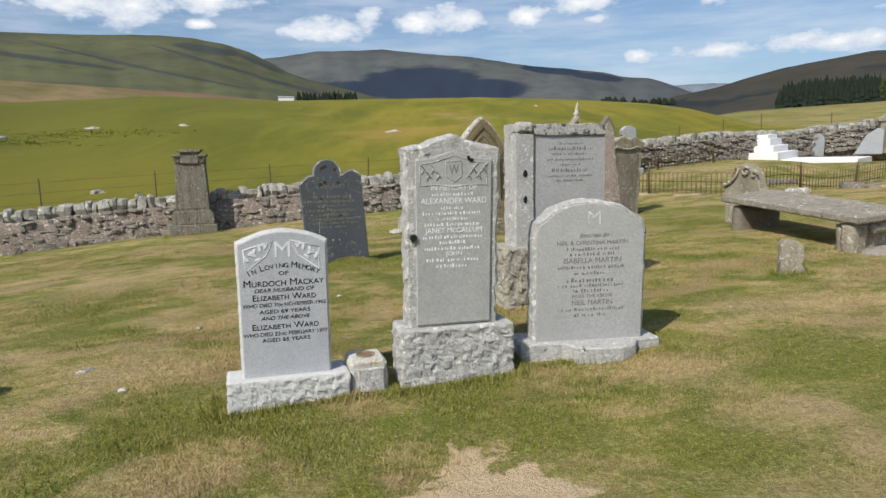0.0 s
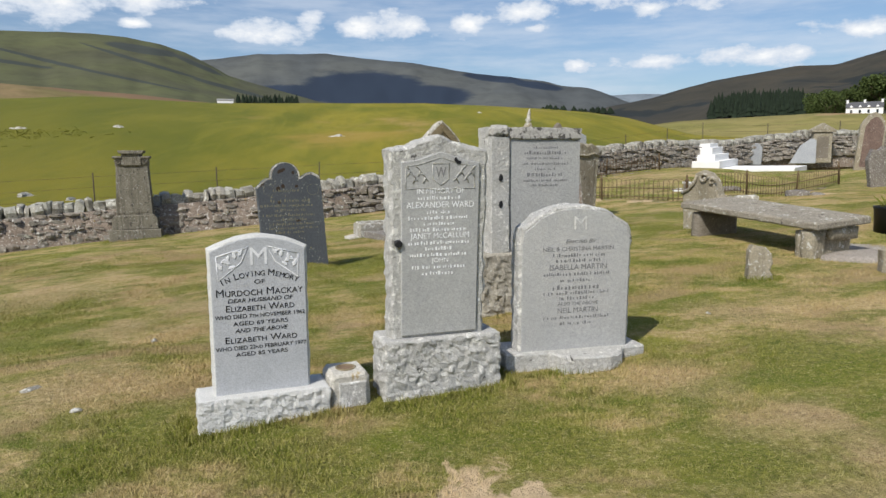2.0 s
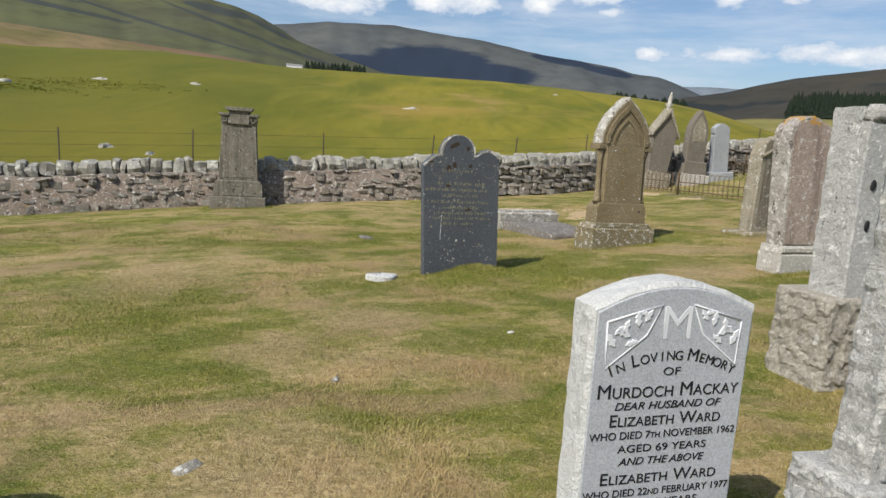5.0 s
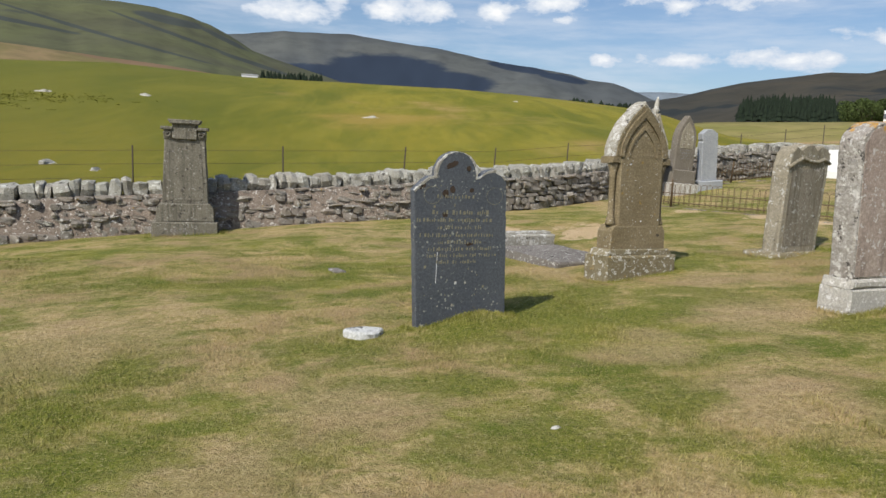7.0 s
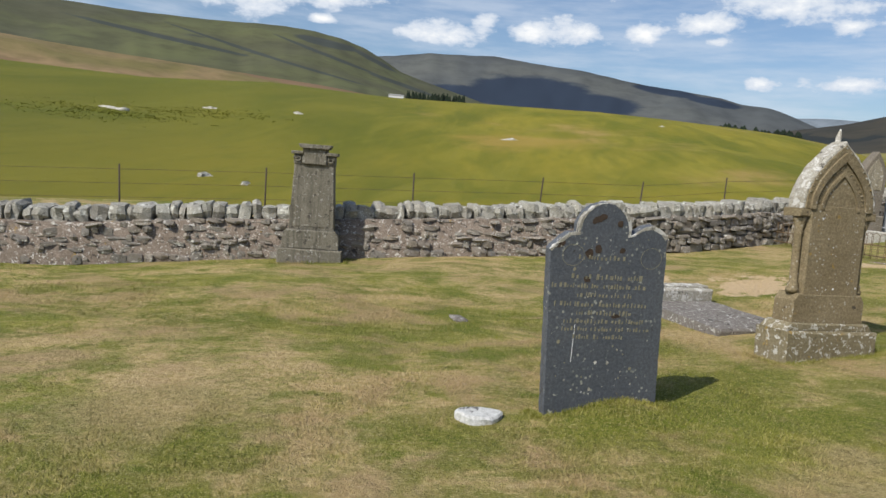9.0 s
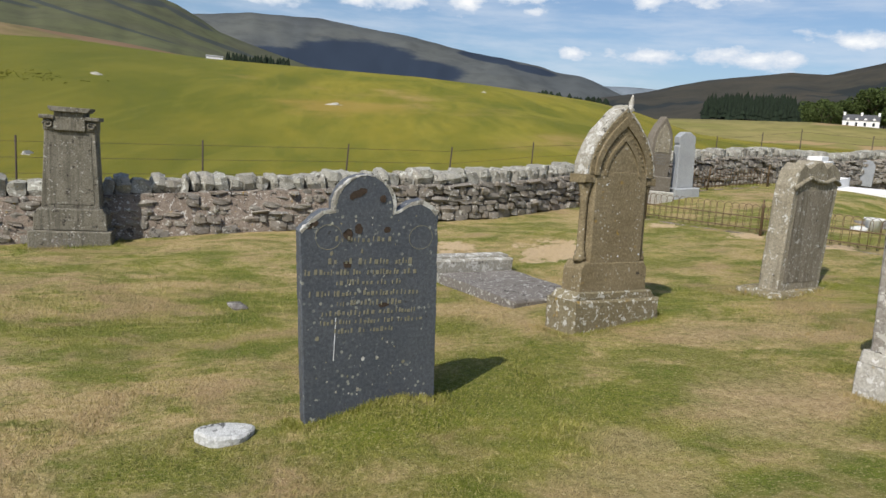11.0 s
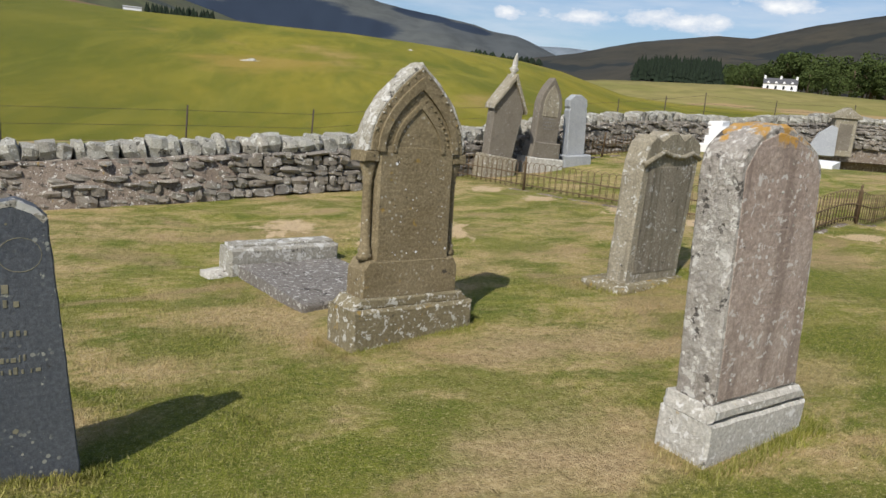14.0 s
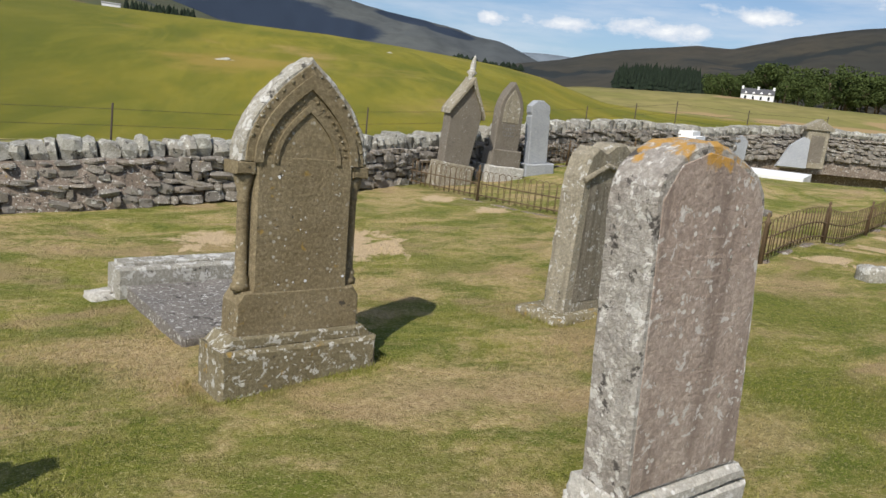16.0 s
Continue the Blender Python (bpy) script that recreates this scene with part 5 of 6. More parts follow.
def small_stones():
    t = thing("marker_stone", site(3.1, 5.86, -14, 2, 4, z=0.39), "small lichened marker stone tilted in the grass", "headstone")
    part("tablet", slab([(-0.10, -0.12), (0.10, -0.12), (0.105, 0.10), (0.085, 0.13), (0.10, 0.2), (0.085, 0.28), (0.03, 0.34), (-0.07, 0.355), (-0.10, 0.31)], 0, 0.13, 0.014, 0.03, 0.012, 4, 14), GREY_SAND, t)
    t = thing("marker_stone", site(4.43, 5.84, -20, 0, 0, z=0.47), "low shouldered stone beside the tomb", "headstone")
    part("tablet", slab([(-0.15, -0.12), (0.15, -0.12), (0.17, 0.21), (0.09, 0.23), (0.06, 0.31), (0.0, 0.33), (-0.05, 0.28), (-0.07, 0.22), (-0.16, 0.2)], 0, 0.16, 0.016, 0.03, 0.010, 5, 12), GREY_SAND, t)
    t = thing("fallen_block", site(7.62, 12.1, -20, z=0.74), "hollowed stone block lying in the grass", "stone block")
    part("block", rock(-0.33, 0.05, 0, 0.3, -0.08, 0.2, 0.014, 3, 0.06, 9), LEDGER, t)
    part("block_end", rock(0.07, 0.3, 0, 0.3, -0.08, 0.15, 0.014, 4, 0.06, 9), LEDGER, t)
    lone("fallen_block", rock(-0.19, 0.19, -0.11, 0.11, -0.06, 0.13, 0.016, 12, 0.05, 9), LEDGER_HEAD, "pale stone block lying in the grass", "stone block", m=pose(6.16, 11.6, height(6.16, 11.6), 0, 0, -10))
    bm = slab([(0.145 * math.cos(q) * (1 + 0.12 * math.sin(3 * q)), 0.10 * math.sin(q)) for q in (2 * math.pi * i / 18 for i in range(18))], -0.03, 0.035, 0.012, 0.03, 0.008, 3, 18)
    bmesh.ops.transform(bm, matrix=Matrix(((1, 0, 0, 0), (0, 0, -1, 0), (0, 1, 0, 0), (0, 0, 0, 1))) @ Matrix.Identity(4), verts=bm.verts)
    lone("flat_stone", bm, WHITE_LICHEN, "flat white stone set in the turf", "stone", m=pose(-1.97, 8.29, height(-1.97, 8.29) + 0.012, 180, 0, 12))
    for x, y, s in ((-2.45, 4.62, 0.07), (-1.98, 4.15, 0.04), (-2.4, 11.08, 0.13), (-0.95, 6.5, 0.03), (2.2, 5.0, 0.03), (-2.0, 5.6, 0.035)):
        bm = rock(-s, s, -s * 0.55, s * 0.55, -0.02, 0.022, 0.008, x * 9, s * 0.6, 30, 0.01)
        lone("loose_stone", bm, LEDGER_HEAD if y < 7 else LEDGER, "small pale stone lying in the turf", "stone", "loose stones", m=pose(x, y, height(x, y), 0, 0, SEED.uniform(0, 180)))
    # a stone whose shadow falls across the grass
    t = thing("headstone", site(-3.62, 3.55, 16), "plain grey sandstone headstone", "headstone")
    part("tablet", slab(segment(-0.35, 0.35, -0.2, 0.92, 1.1), 0, 0.12, 0.012, 0.05, 0.005, 4, 12), GREY_SAND, t)
    # stones by the far wall
    t = thing("pediment_headstone", site(15.0, 22.6, -12, z=1.48) @ Matrix.Scale(0.86, 4), "pedimented sandstone headstone against the wall", "headstone", "stones by the far wall")
    part("tablet", slab(rect(-0.36, 0.36, -0.1, 1.12), 0, 0.3, 0.02, 0.1, 0.005), GREY_SAND, t)
    part("recess", slab(rect(-0.22, 0.22, 0.1, 0.95), -0.006, 0.02, 0.004, 0.2), DULL_SAND, t)
    part("cornice", slab(rect(-0.46, 0.46, 1.12, 1.22), -0.06, 0.34, 0.01, 0.1), GREY_SAND, t)
    part("pediment", slab([(-0.46, 1.22), (0.46, 1.22), (0.0, 1.48)], -0.04, 0.32, 0.01, 0.1), GREY_SAND, t)
    t = thing("leaning_slab", site(14.35, 22.55, -12, z=1.48), "pale blue-grey slab leaning against a headstone", "grave slab", "stones by the far wall")
    part("slab", slab([(-0.5, -0.1), (0.34, -0.1), (0.42, 0.72), (0.24, 0.78), (-0.1, 0.55)], 0.0, 0.14, 0.01, 0.08, 0.006), PALE_BLUE, t, m=pose(0, 0, 0, -14, 0, 0))
    t = thing("headstone", site(12.65, 22.7, -5, 2, z=1.42) @ Matrix.Scale(0.72, 4), "small grey headstone against the wall", "headstone", "stones by the far wall")
    part("tablet", slab(segment(-0.3, 0.3, -0.1, 0.72, 0.92), 0, 0.16, 0.012, 0.06, 0.006), PALE_BLUE, t)
    t = thing("red_headstone", site(13.0, 17.72, -30, 5) @ Matrix.Diagonal((0.8, 0.8, 1.02, 1)), "dark red round-topped headstone with a grey edge", "headstone", "stones by the far wall")
    part("tablet", slab(segment(-0.4, 0.36, -0.1, 1.15, 1.5), 0, 0.3, 0.02, 0.06, 0.006), GREY_SAND, t)
    part("face", slab(segment(-0.26, 0.3, 0.05, 1.1, 1.38), -0.012, 0.03, 0.005, 0.06), RED_SAND, t)
    t = thing("headstone", site(11.0, 14.6, -16, -3, z=0.9) @ Matrix.Diagonal((0.75, 1, 0.95, 1)), "grey pointed headstone beyond the railing", "headstone")
    part("tablet", slab([(-0.26, -0.15), (0.2, -0.15), (0.30, 0.75), (0.2, 0.78), (0.08, 0.93), (-0.05, 0.84), (-0.22, 0.88), (-0.36, 0.62)], 0, 0.2, 0.015, 0.05, 0.010), LEDGER, t)
    t = thing("grave_pot", site(6.5, 14.55, 0, z=0.80), "white and terracotta flower pot on a small block", "flower pot")
    part("pot", turned([(0.09, 0), (0.13, 0.2), (0.15, 0.22), (0.14, 0.24)], 14), WHITE_STONE, t)
    part("block", rock(-0.34, -0.12, -0.08, 0.1, -0.05, 0.10, 0.012, 4, 0.05, 12), WHITE_ROCK, t)
    lone("fallen_slab", rock(-0.55, 0.55, -0.2, 0.2, -0.08, 0.10, 0.02, 8, 0.08, 6), LEDGER, "long flat stone lying inside the railing", "grave slab", m=pose(7.9, 16.0, height(7.9, 16.0), 0, 0, 12))


def white_monument():
    turn = -49
    t = thing("stepped_monument", pose(10.5, 22.1, 1.22, 3.2, 0, turn), "white stepped marble plinth with a long kerbed slab", "monument")
    for k, (w, z0, z1) in enumerate(((0.85, -0.15, 0.30), (0.62, 0.30, 0.50), (0.47, 0.50, 0.72), (0.36, 0.72, 0.84))):
        part("step", slab(rect(-w, w, z0, z1), -w * 0.9, w * 0.9, 0.015, 0.3), WHITE_STONE, t)
    part("kerb_slab", slab(rect(0.86, 3.0, -0.2, 0.08), -0.60, 0.60, 0.02, 0.4), WHITE_STONE, t)


for build in (white_headstone, gabled_headstone, curved_headstone, panelled_headstone, slate_headstone, gothic_headstone, pink_headstone, scrolled_headstone, gabled_tall_headstone, pointed_headstone,
              pale_headstone, wall_monument, socket_stone, ledger, table_tomb, small_stones, white_monument):
    build()


# ---------------------------------------------------------------- railing round the enclosure
def railing():
    corners = [(8.2, 20.2), (2.5, 17.9), (5.38, 12.27), (10.8, 15.75)]
    hoop = tube([(-0.07, 0, 0.0), (-0.07, 0, 0.30)] + [(0.07 * -math.cos(q), 0, 0.33 + 0.075 * math.sin(q)) for q in (math.pi * i / 8 for i in range(9))] + [(0.07, 0, 0.30), (0.07, 0, 0.0)], 0.0048, 4)
    spare = part("hoop", hoop, RUST, None)
    post_bm = join(turned([(0.026, -0.15), (0.02, 0.36), (0.032, 0.38), (0.02, 0.41), (0.010, 0.44), (0.02, 0.46), (0.005, 0.49)], 8))
    post = part("post", post_bm, RUST, None)
    first = True
    for side, (a, b) in enumerate(zip(corners, corners[1:])):
        a, b = Vector(a), Vector(b)
        run, size = (b - a).normalized(), (b - a).length
        turn = math.degrees(math.atan2(run.y, run.x))
        t = thing("railing", Matrix.Identity(4), "low rusty iron hoop railing on a stone kerb", "railing", "railings of one enclosure")
        place = lambda s: (*(a + run * s), height(*(a + run * s)) + 0.04)
        k = int(size / 0.115)
        for i in range(k + 1):
            s = size * i / k
            o = spare if first else new("hoop", spare.data)
            first = False
            o.parent, o.matrix_basis = t, pose(*place(s), 0, SEED.uniform(-2, 2), turn + SEED.uniform(-3, 3))
        for z, name in ((0.05, "lower_rail"), (0.22, "upper_rail")):
            part(name, tube([Vector(place(size * i / 20)) + Vector((0, 0, z)) for i in range(21)], 0.009, 5), RUST, t)
        for i in range(4):
            s = size * i / 3
            o = post if side == 0 and i == 0 else new("post", post.data)
            o.parent, o.matrix_basis = t, pose(*place(s), SEED.uniform(-3, 3), SEED.uniform(-3, 3), 0)
        for i in range(int(size / 0.6)):
            s = 0.3 + 0.6 * i
            x, y, z = place(s)
            part("kerb_stone", rock(-0.28, 0.28, -0.07, 0.07, -0.12, 0.015, 0.01, i + side * 20, 0.08, 9), MORTAR, t, m=pose(x, y, z - 0.05, 0, 0, turn))


railing()


# ---------------------------------------------------------------- the white house and its tub
def house():
    t = thing("white_house", pose(6.37, 8.28, 0.55, 0, 0, -40.5), "white limewashed gabled building with a slate roof", "house")
    w, d, eave, top = 5.2, 8.0, 2.42, 4.75
    gable = [(0, -0.4), (w, -0.4), (w, eave), (w / 2, top), (0, eave)]
    part("gable_wall", slab(gable, 0, 0.35, 0.01, 0.3, 0.004), LIME, t)
    part("gable_wall", slab(gable, d - 0.35, d, 0.01, 0.3, 0.004), LIME, t)
    for x0 in (0.0, w - 0.35):
        part("side_wall", slab(rect(x0 + 0.003, x0 + 0.347, -0.4, eave), 0.35, d - 0.35, 0.005, 0.4), LIME, t)
    for side in (0, 1):
        rise = (top - eave) / (w / 2)
        e = [(-0.14, eave - 0.14 * rise + 0.02), (w / 2, top + 0.02), (w / 2, top + 0.16), (-0.14, eave - 0.14 * rise + 0.14)]
        e = e if side == 0 else [(w - px, pz) for px, pz in e][::-1]
        part("roof", slab(e, -0.10, d + 0.1, 0.01, 0.4), ROOF_SLATE, t, "grey slate roof slope")
    part("downpipe", tube([(0.03, -0.06, 0.0), (0.03, -0.06, 1.15), (-0.02, -0.08, 1.25), (-0.09, -0.1, 1.27)], 0.03, 8), TUB, t, "short black pipe")
    part("cable", tube([(0.0, -0.05, 1.27), (0.5, -0.12, 1.36), (1.2, -0.2, 1.44)], 0.008, 5), TUB, t)
    part("stay", tube([(0.28, -0.02, 0.02), (0.75, -0.02, 1.0)], 0.012, 5), TUB, t)
    tub = thing("planter_tub", pose(6.06, 7.98, 0.575), "black plastic tub with dry plants by the house", "plant pot")
    part("tub", turned([(0.225, 0.0), (0.24, 0.31), (0.25, 0.32), (0.25, 0.345), (0.235, 0.345), (0.225, 0.30)], 22), TUB, tub)
    part("soil", turned([(0.22, 0.30), (0.2, 0.31)], 16), SOIL, tub)
    for k in range(16):
        q, r = SEED.uniform(0, 6.3), SEED.uniform(0.02, 0.18)
        x, y = r * math.cos(q), r * math.sin(q)
        part("stem", tube([(x, y, 0.3), (x * 1.2, y * 1.2, 0.38), (x * 1.7, y * 1.7, 0.42 + SEED.uniform(0, 0.06))], 0.006, 4), RUSH, tub)
    lone("paving_slab", rock(-1.3, 1.6, -0.9, 0.75, -0.1, 0.035, 0.012, 4, 0.15, 5), GRAVEL, "worn grey stone paving at the foot of the house", "paving", kind="structure", m=pose(5.75, 6.55, 0.50, 0, 0, -38))


house()


# ---------------------------------------------------------------- beyond the wall
def fence():
    spots = [(-12.3, 12.8, 1.05), (-10.2, 13.6, 1.12), (-8.18, 14.28, 1.23), (-6.1, 15.03, 1.34), (-3.78, 15.82, 1.44), (-1.63, 16.6, 1.54), (0.19, 17.19, 1.61), (2.11, 18.87, 1.82), (4.3, 20.4, 2.0), (6.2, 21.5, 2.2), (7.93, 22.33, 2.39), (9.7, 23.17, 2.62), (11.3, 23.81, 2.84), (14.1, 24.48, 2.85), (17, 24.6, 2.95)]
    t = thing("field_fence", Matrix.Identity(4), "thin rusty iron fence posts with wires outside the wall", "fence")
    for x, y, top in spots:
        low = float(land(x, y)) - 0.2
        part("post", tube([(x + 0.02, y, low), (x, y, (low + top) / 2), (x + SEED.uniform(-0.03, 0.03), y, top)], 0.014, 5), IRON, t)
    for drop in (0.08, 0.3, 0.52):
        part("wire", tube([(x, y, z - drop) for x, y, z in spots], 0.003, 4), IRON, t)


fence()


def at_angle(az_, el_, r):
    return Vector((-0.8 + r * math.sin(radians(az_)), 3 + r * math.cos(radians(az_)), 1.6 + r * math.tan(radians(el_))))


def field_things():
    for az_, r, s in ((-2.9, 74, 1.0), (-33.5, 78, 2.2), (-26.5, 82, 0.9), (-20.0, 80, 0.7), (9.0, 100, 0.45), (-27, 40, 0.42), (-24, 38, 0.36), (24.6, 60, 0.9)):
        x, y = -0.8 + r * math.sin(radians(az_)), 3 + r * math.cos(radians(az_))
        bm = join(*[rock(-s * q, s * q, -0.5, 0.5, -0.5, 0.07 + 0.09 * k, 0.14, r + k, 0.35, 1.3, 0.1) for k, q in enumerate((1.0, 0.55))])
        lone("rock_outcrop", bm, LEDGER_HEAD, "pale rock outcrop in the pasture", "rock", "outcrops in the pasture", m=pose(x, y, float(land(x, y)), 0, 0, SEED.uniform(-15, 15)))
    rnd = np.random.default_rng(4)
    verts, tris = [], []
    for az_, r, spread, k in ((-33.5, 74, 3.5, 420), (-28, 78, 5, 300), (-37, 70, 4, 200)):
        cx, cy = -0.8 + r * math.sin(radians(az_)), 3 + r * math.cos(radians(az_))
        for _ in range(k):
            x, y = cx + rnd.normal() * spread, cy + rnd.normal() * spread * 0.4
            z = float(land(x, y))
            for _ in range(4):
                dx, dy, h = rnd.normal() * 0.22, rnd.normal() * 0.22, rnd.uniform(0.03, 0.08)
                n0 = len(verts)
                verts += [(x + dx - 0.06, y + dy, z - 0.03), (x + dx + 0.06, y + dy, z - 0.05), (x + dx * 2.4, y + dy * 2.4, z + h)]
                tris.append((n0, n0 + 1, n0 + 2))
    mesh = bpy.data.meshes.new("rushes")
    mesh.from_pydata(verts, [], tris)
    lone("rushes", mesh, RUSH, "dark clumps of rushes in the pasture", "rushes", kind="stuff")


field_things()


def tree_mesh(seed):
    """A broadleaf: the trunk with limbs, and the crown of leaf clumps, each a bmesh."""
    rnd = random.Random(seed)
    wood = tube([(0, 0, -1), (0.1, 0, 2), (0.0, 0.1, 5), (0.2, 0.1, 8)], 0.28, 6)
    for k in range(6):
        q, z = rnd.uniform(0, 6.3), rnd.uniform(2.5, 6)
        wood = join(wood, tube([(0, 0, z), (1.3 * math.cos(q), 1.3 * math.sin(q), z + 1.2), (2.8 * math.cos(q), 2.8 * math.sin(q), z + 2.4)], 0.10, 5))
    crown = bmesh.new()
    blobs = [(rnd.gauss(0, 1.7), rnd.gauss(0, 1.7), rnd.uniform(2.6, 9.2)) for _ in range(26)]
    for bx, by, bz in blobs:
        r = rnd.uniform(0.9, 1.7) * (1.15 - 0.05 * abs(bz - 5))
        for _ in range(70):
            v = Vector((rnd.gauss(0, 1), rnd.gauss(0, 1), rnd.gauss(0, 1))).normalized() * r * rnd.uniform(0.75, 1.1)
            c = Vector((bx, by, bz)) + v
            a, b = [Vector((rnd.gauss(0, 1), rnd.gauss(0, 1), rnd.gauss(0, 1))).normalized() * 0.32 for _ in range(2)]
            crown.faces.new([crown.verts.new(c + a), crown.verts.new(c + b), crown.verts.new(c - a), crown.verts.new(c - b)])
    return wood, crown


def far_things():
    # broadleaf trees round the far house
    made = []
    for k in range(4):
        t = thing("tree", Matrix.Translation(at_angle(39.6 + 1.2 * k, 2.75, 338 + 9 * k)), "full green broadleaf tree in a far shelter belt", "tree", "trees of the shelter belt")
        wood, crown = tree_mesh(k)
        part("trunk", wood, BARK, t)
        part("crown", crown, LEAVES, t)
        made.append(t)
    rnd = random.Random(6)
    spots = [(34.6, 330, 0.9), (34.0, 340, 0.8), (35.2, 345, 1.0), (35.0, 365, 1.2), (38.9, 322, 0.9), (39.8, 325, 1.1)] + [(rnd.uniform(33.6, 37), rnd.uniform(350, 400), rnd.uniform(0.8, 1.3)) for _ in range(10)] + [(rnd.uniform(37, 52), rnd.uniform(345, 430), rnd.uniform(1.0, 1.8)) for _ in range(46)]
    for az_, r, s in spots:
        copy_thing(made[rnd.randrange(4)], Matrix.Translation(at_angle(az_, 3.15 if r < 340 else 3.1, r)) @ Matrix.Rotation(rnd.uniform(0, 6), 4, "Z") @ Matrix.Scale(s, 4))
    # plantation, clumps on the skyline
    verts, faces = [], []

    def cone(p, h, wide):
        for z0, z1, r in ((0.05, 0.55, 1.0), (0.3, 0.8, 0.72), (0.55, 1.0, 0.45)):
            n0 = len(verts)
            verts.append((p.x, p.y, p.z + z1 * h))
            for i in range(7):
                q = 2 * math.pi * i / 7 + rnd.uniform(-0.2, 0.2)
                rr = r * wide * rnd.uniform(0.8, 1.2)
                verts.append((p.x + rr * math.cos(q), p.y + rr * math.sin(q), p.z + z0 * h + rnd.uniform(-0.3, 0.3)))
            faces.extend((n0, n0 + 1 + i, n0 + 1 + (i + 1) % 7) for i in range(7))

    for _ in range(900):
        u = rnd.random()
        az_ = rnd.uniform(26.6 + 2.2 * u * rnd.random(), 37.5)
        cone(at_angle(az_, 3.2 + 1.3 * u + rnd.uniform(-0.1, 0.1) - (0.5 * u if az_ > 33 else 0), 520 + 420 * u), rnd.uniform(9, 16), 3.4)
    for _ in range(260):
        az_ = rnd.uniform(36, 50)
        cone(at_angle(az_, rnd.uniform(3.4, 4.2), rnd.uniform(480, 640)), rnd.uniform(9, 15), 3.0)
    for _ in range(150):
        cone(at_angle(rnd.uniform(-11.1, -6.2), rnd.uniform(4.55, 4.75), rnd.uniform(560, 640)), rnd.uniform(6, 9.5), 2.2)
    for az_ in [rnd.uniform(13.5, 19.5) for _ in range(34)] + [-1.2, -0.8, -3.0]:
        cone(at_angle(az_, 4.25 - 0.06 * max(0, az_ - 12), 420), rnd.uniform(2.5, 4.5), 2.6)
    mesh = bpy.data.meshes.new("plantation")
    mesh.from_pydata(verts, [], faces)
    lone("plantation", mesh, CONIFER, "dark conifer plantation on the hillside", "forest", kind="stuff")
    # far white house
    p = at_angle(37.05, 3.12, 312)
    t = thing("far_house", Matrix.Translation(p) @ Matrix.Rotation(radians(-37), 4, "Z"), "long white farmhouse with three chimneys among trees", "house")
    part("wall", slab(rect(-6.2, 6.2, -3, 3.1), 0, 6, 0.02, 2), LIME, t)
    bm = bmesh.new()
    pts = [bm.verts.new(v) for v in ((-6.3, -0.3, 3.0), (6.3, -0.3, 3.0), (6.3, 6.3, 3.0), (-6.3, 6.3, 3.0), (-6.3, 3, 5.4), (6.3, 3, 5.4))]
    for f in ((0, 1, 5, 4), (2, 3, 4, 5), (1, 2, 5), (3, 0, 4), (3, 2, 1, 0)):
        bm.faces.new([pts[i] for i in f])
    part("roof", bm, ROOF_SLATE, t)
    for x in (-5.8, 0, 5.8):
        part("chimney", slab(rect(x - 0.4, x + 0.4, 4.9, 6.2), 2.4, 3.6, 0.03, 2), LIME, t)
    for k in range(4):
        x = -4.4 + 2.9 * k
        part("dormer", slab([(x - 0.5, 2.9), (x + 0.5, 2.9), (x + 0.5, 3.5), (x, 4.0), (x - 0.5, 3.5)], -0.05, 1.2, 0.02, 2), LIME, t)
        part("window", slab(rect(x - 0.4, x + 0.4, 0.9, 2.2), -0.05, 0.1, 0.01, 2), GLASS, t)
    p = at_angle(-11.9, 4.75, 560)
    t = thing("far_shed", Matrix.Translation(p) @ Matrix.Rotation(radians(12), 4, "Z"), "long low white shed on the hill", "shed")
    part("wall", slab(rect(-6, 6, -6, 2.6), 0, 8, 0.05, 4), LIME, t)
    part("roof", slab([(-6.3, 2.6), (6.3, 2.6), (6.3, 3.8), (-6.3, 3.8)], -0.3, 8.3, 0.3, 4), GREY_GRANITE, t)


far_things()


# ---------------------------------------------------------------- the boundary wall, stone by stone
def wall_frame():
    """The wall's middle line as (run from its start, place, heading) at even steps."""
    pts = [Vector(p) for p in WALL]
    line = []
    for i, (a, b) in enumerate(zip(pts, pts[1:])):
        k = max(2, int((b - a).length / 0.25))
        for j in range(k):
            line.append(a.lerp(b, j / k))
    for _ in range(6):
        line = [line[0]] + [(line[i - 1] + line[i] * 2 + line[i + 1]) / 4 for i in range(1, len(line) - 1)] + [line[-1]]
    run, out = 0.0, []
    for i, p in enumerate(line):
        run += (p - line[i - 1]).length if i else 0
        q = line[min(i + 1, len(line) - 1)] - line[max(i - 1, 0)]
        out.append((run, p, math.atan2(q.y, q.x)))
    return out


LINE = wall_frame()
RUNS = np.array([r for r, _, _ in LINE])
XS, YS, TS = np.array([p.x for _, p, _ in LINE]), np.array([p.y for _, p, _ in LINE]), np.array([a for *_, a in LINE])


def on_wall(s):
    return float(np.interp(s, RUNS, XS)), float(np.interp(s, RUNS, YS)), float(np.interp(s, RUNS, TS))


def stone_variants(count, seed, flat=1.0):
    """Lumpy stones one metre in each direction, about the origin."""
    out = []
    for k in range(count):
        bm = bmesh.new()
        bmesh.ops.create_cube(bm, size=1.0)
        bmesh.ops.subdivide_edges(bm, edges=bm.edges[:], cuts=1, use_grid_fill=True)
        for v in bm.verts:
            ends = sum(abs(c) > 0.4 for c in v.co)
            v.co *= {1: 1.06, 2: 0.95, 3: 0.83}[ends]
            v.co += jitter(v.co, 0.14, 1.6, seed + k * 5)
        mesh = bpy.data.meshes.new("stone")
        bm.to_mesh(mesh)
        bm.free()
        out.append(mesh)
    return out


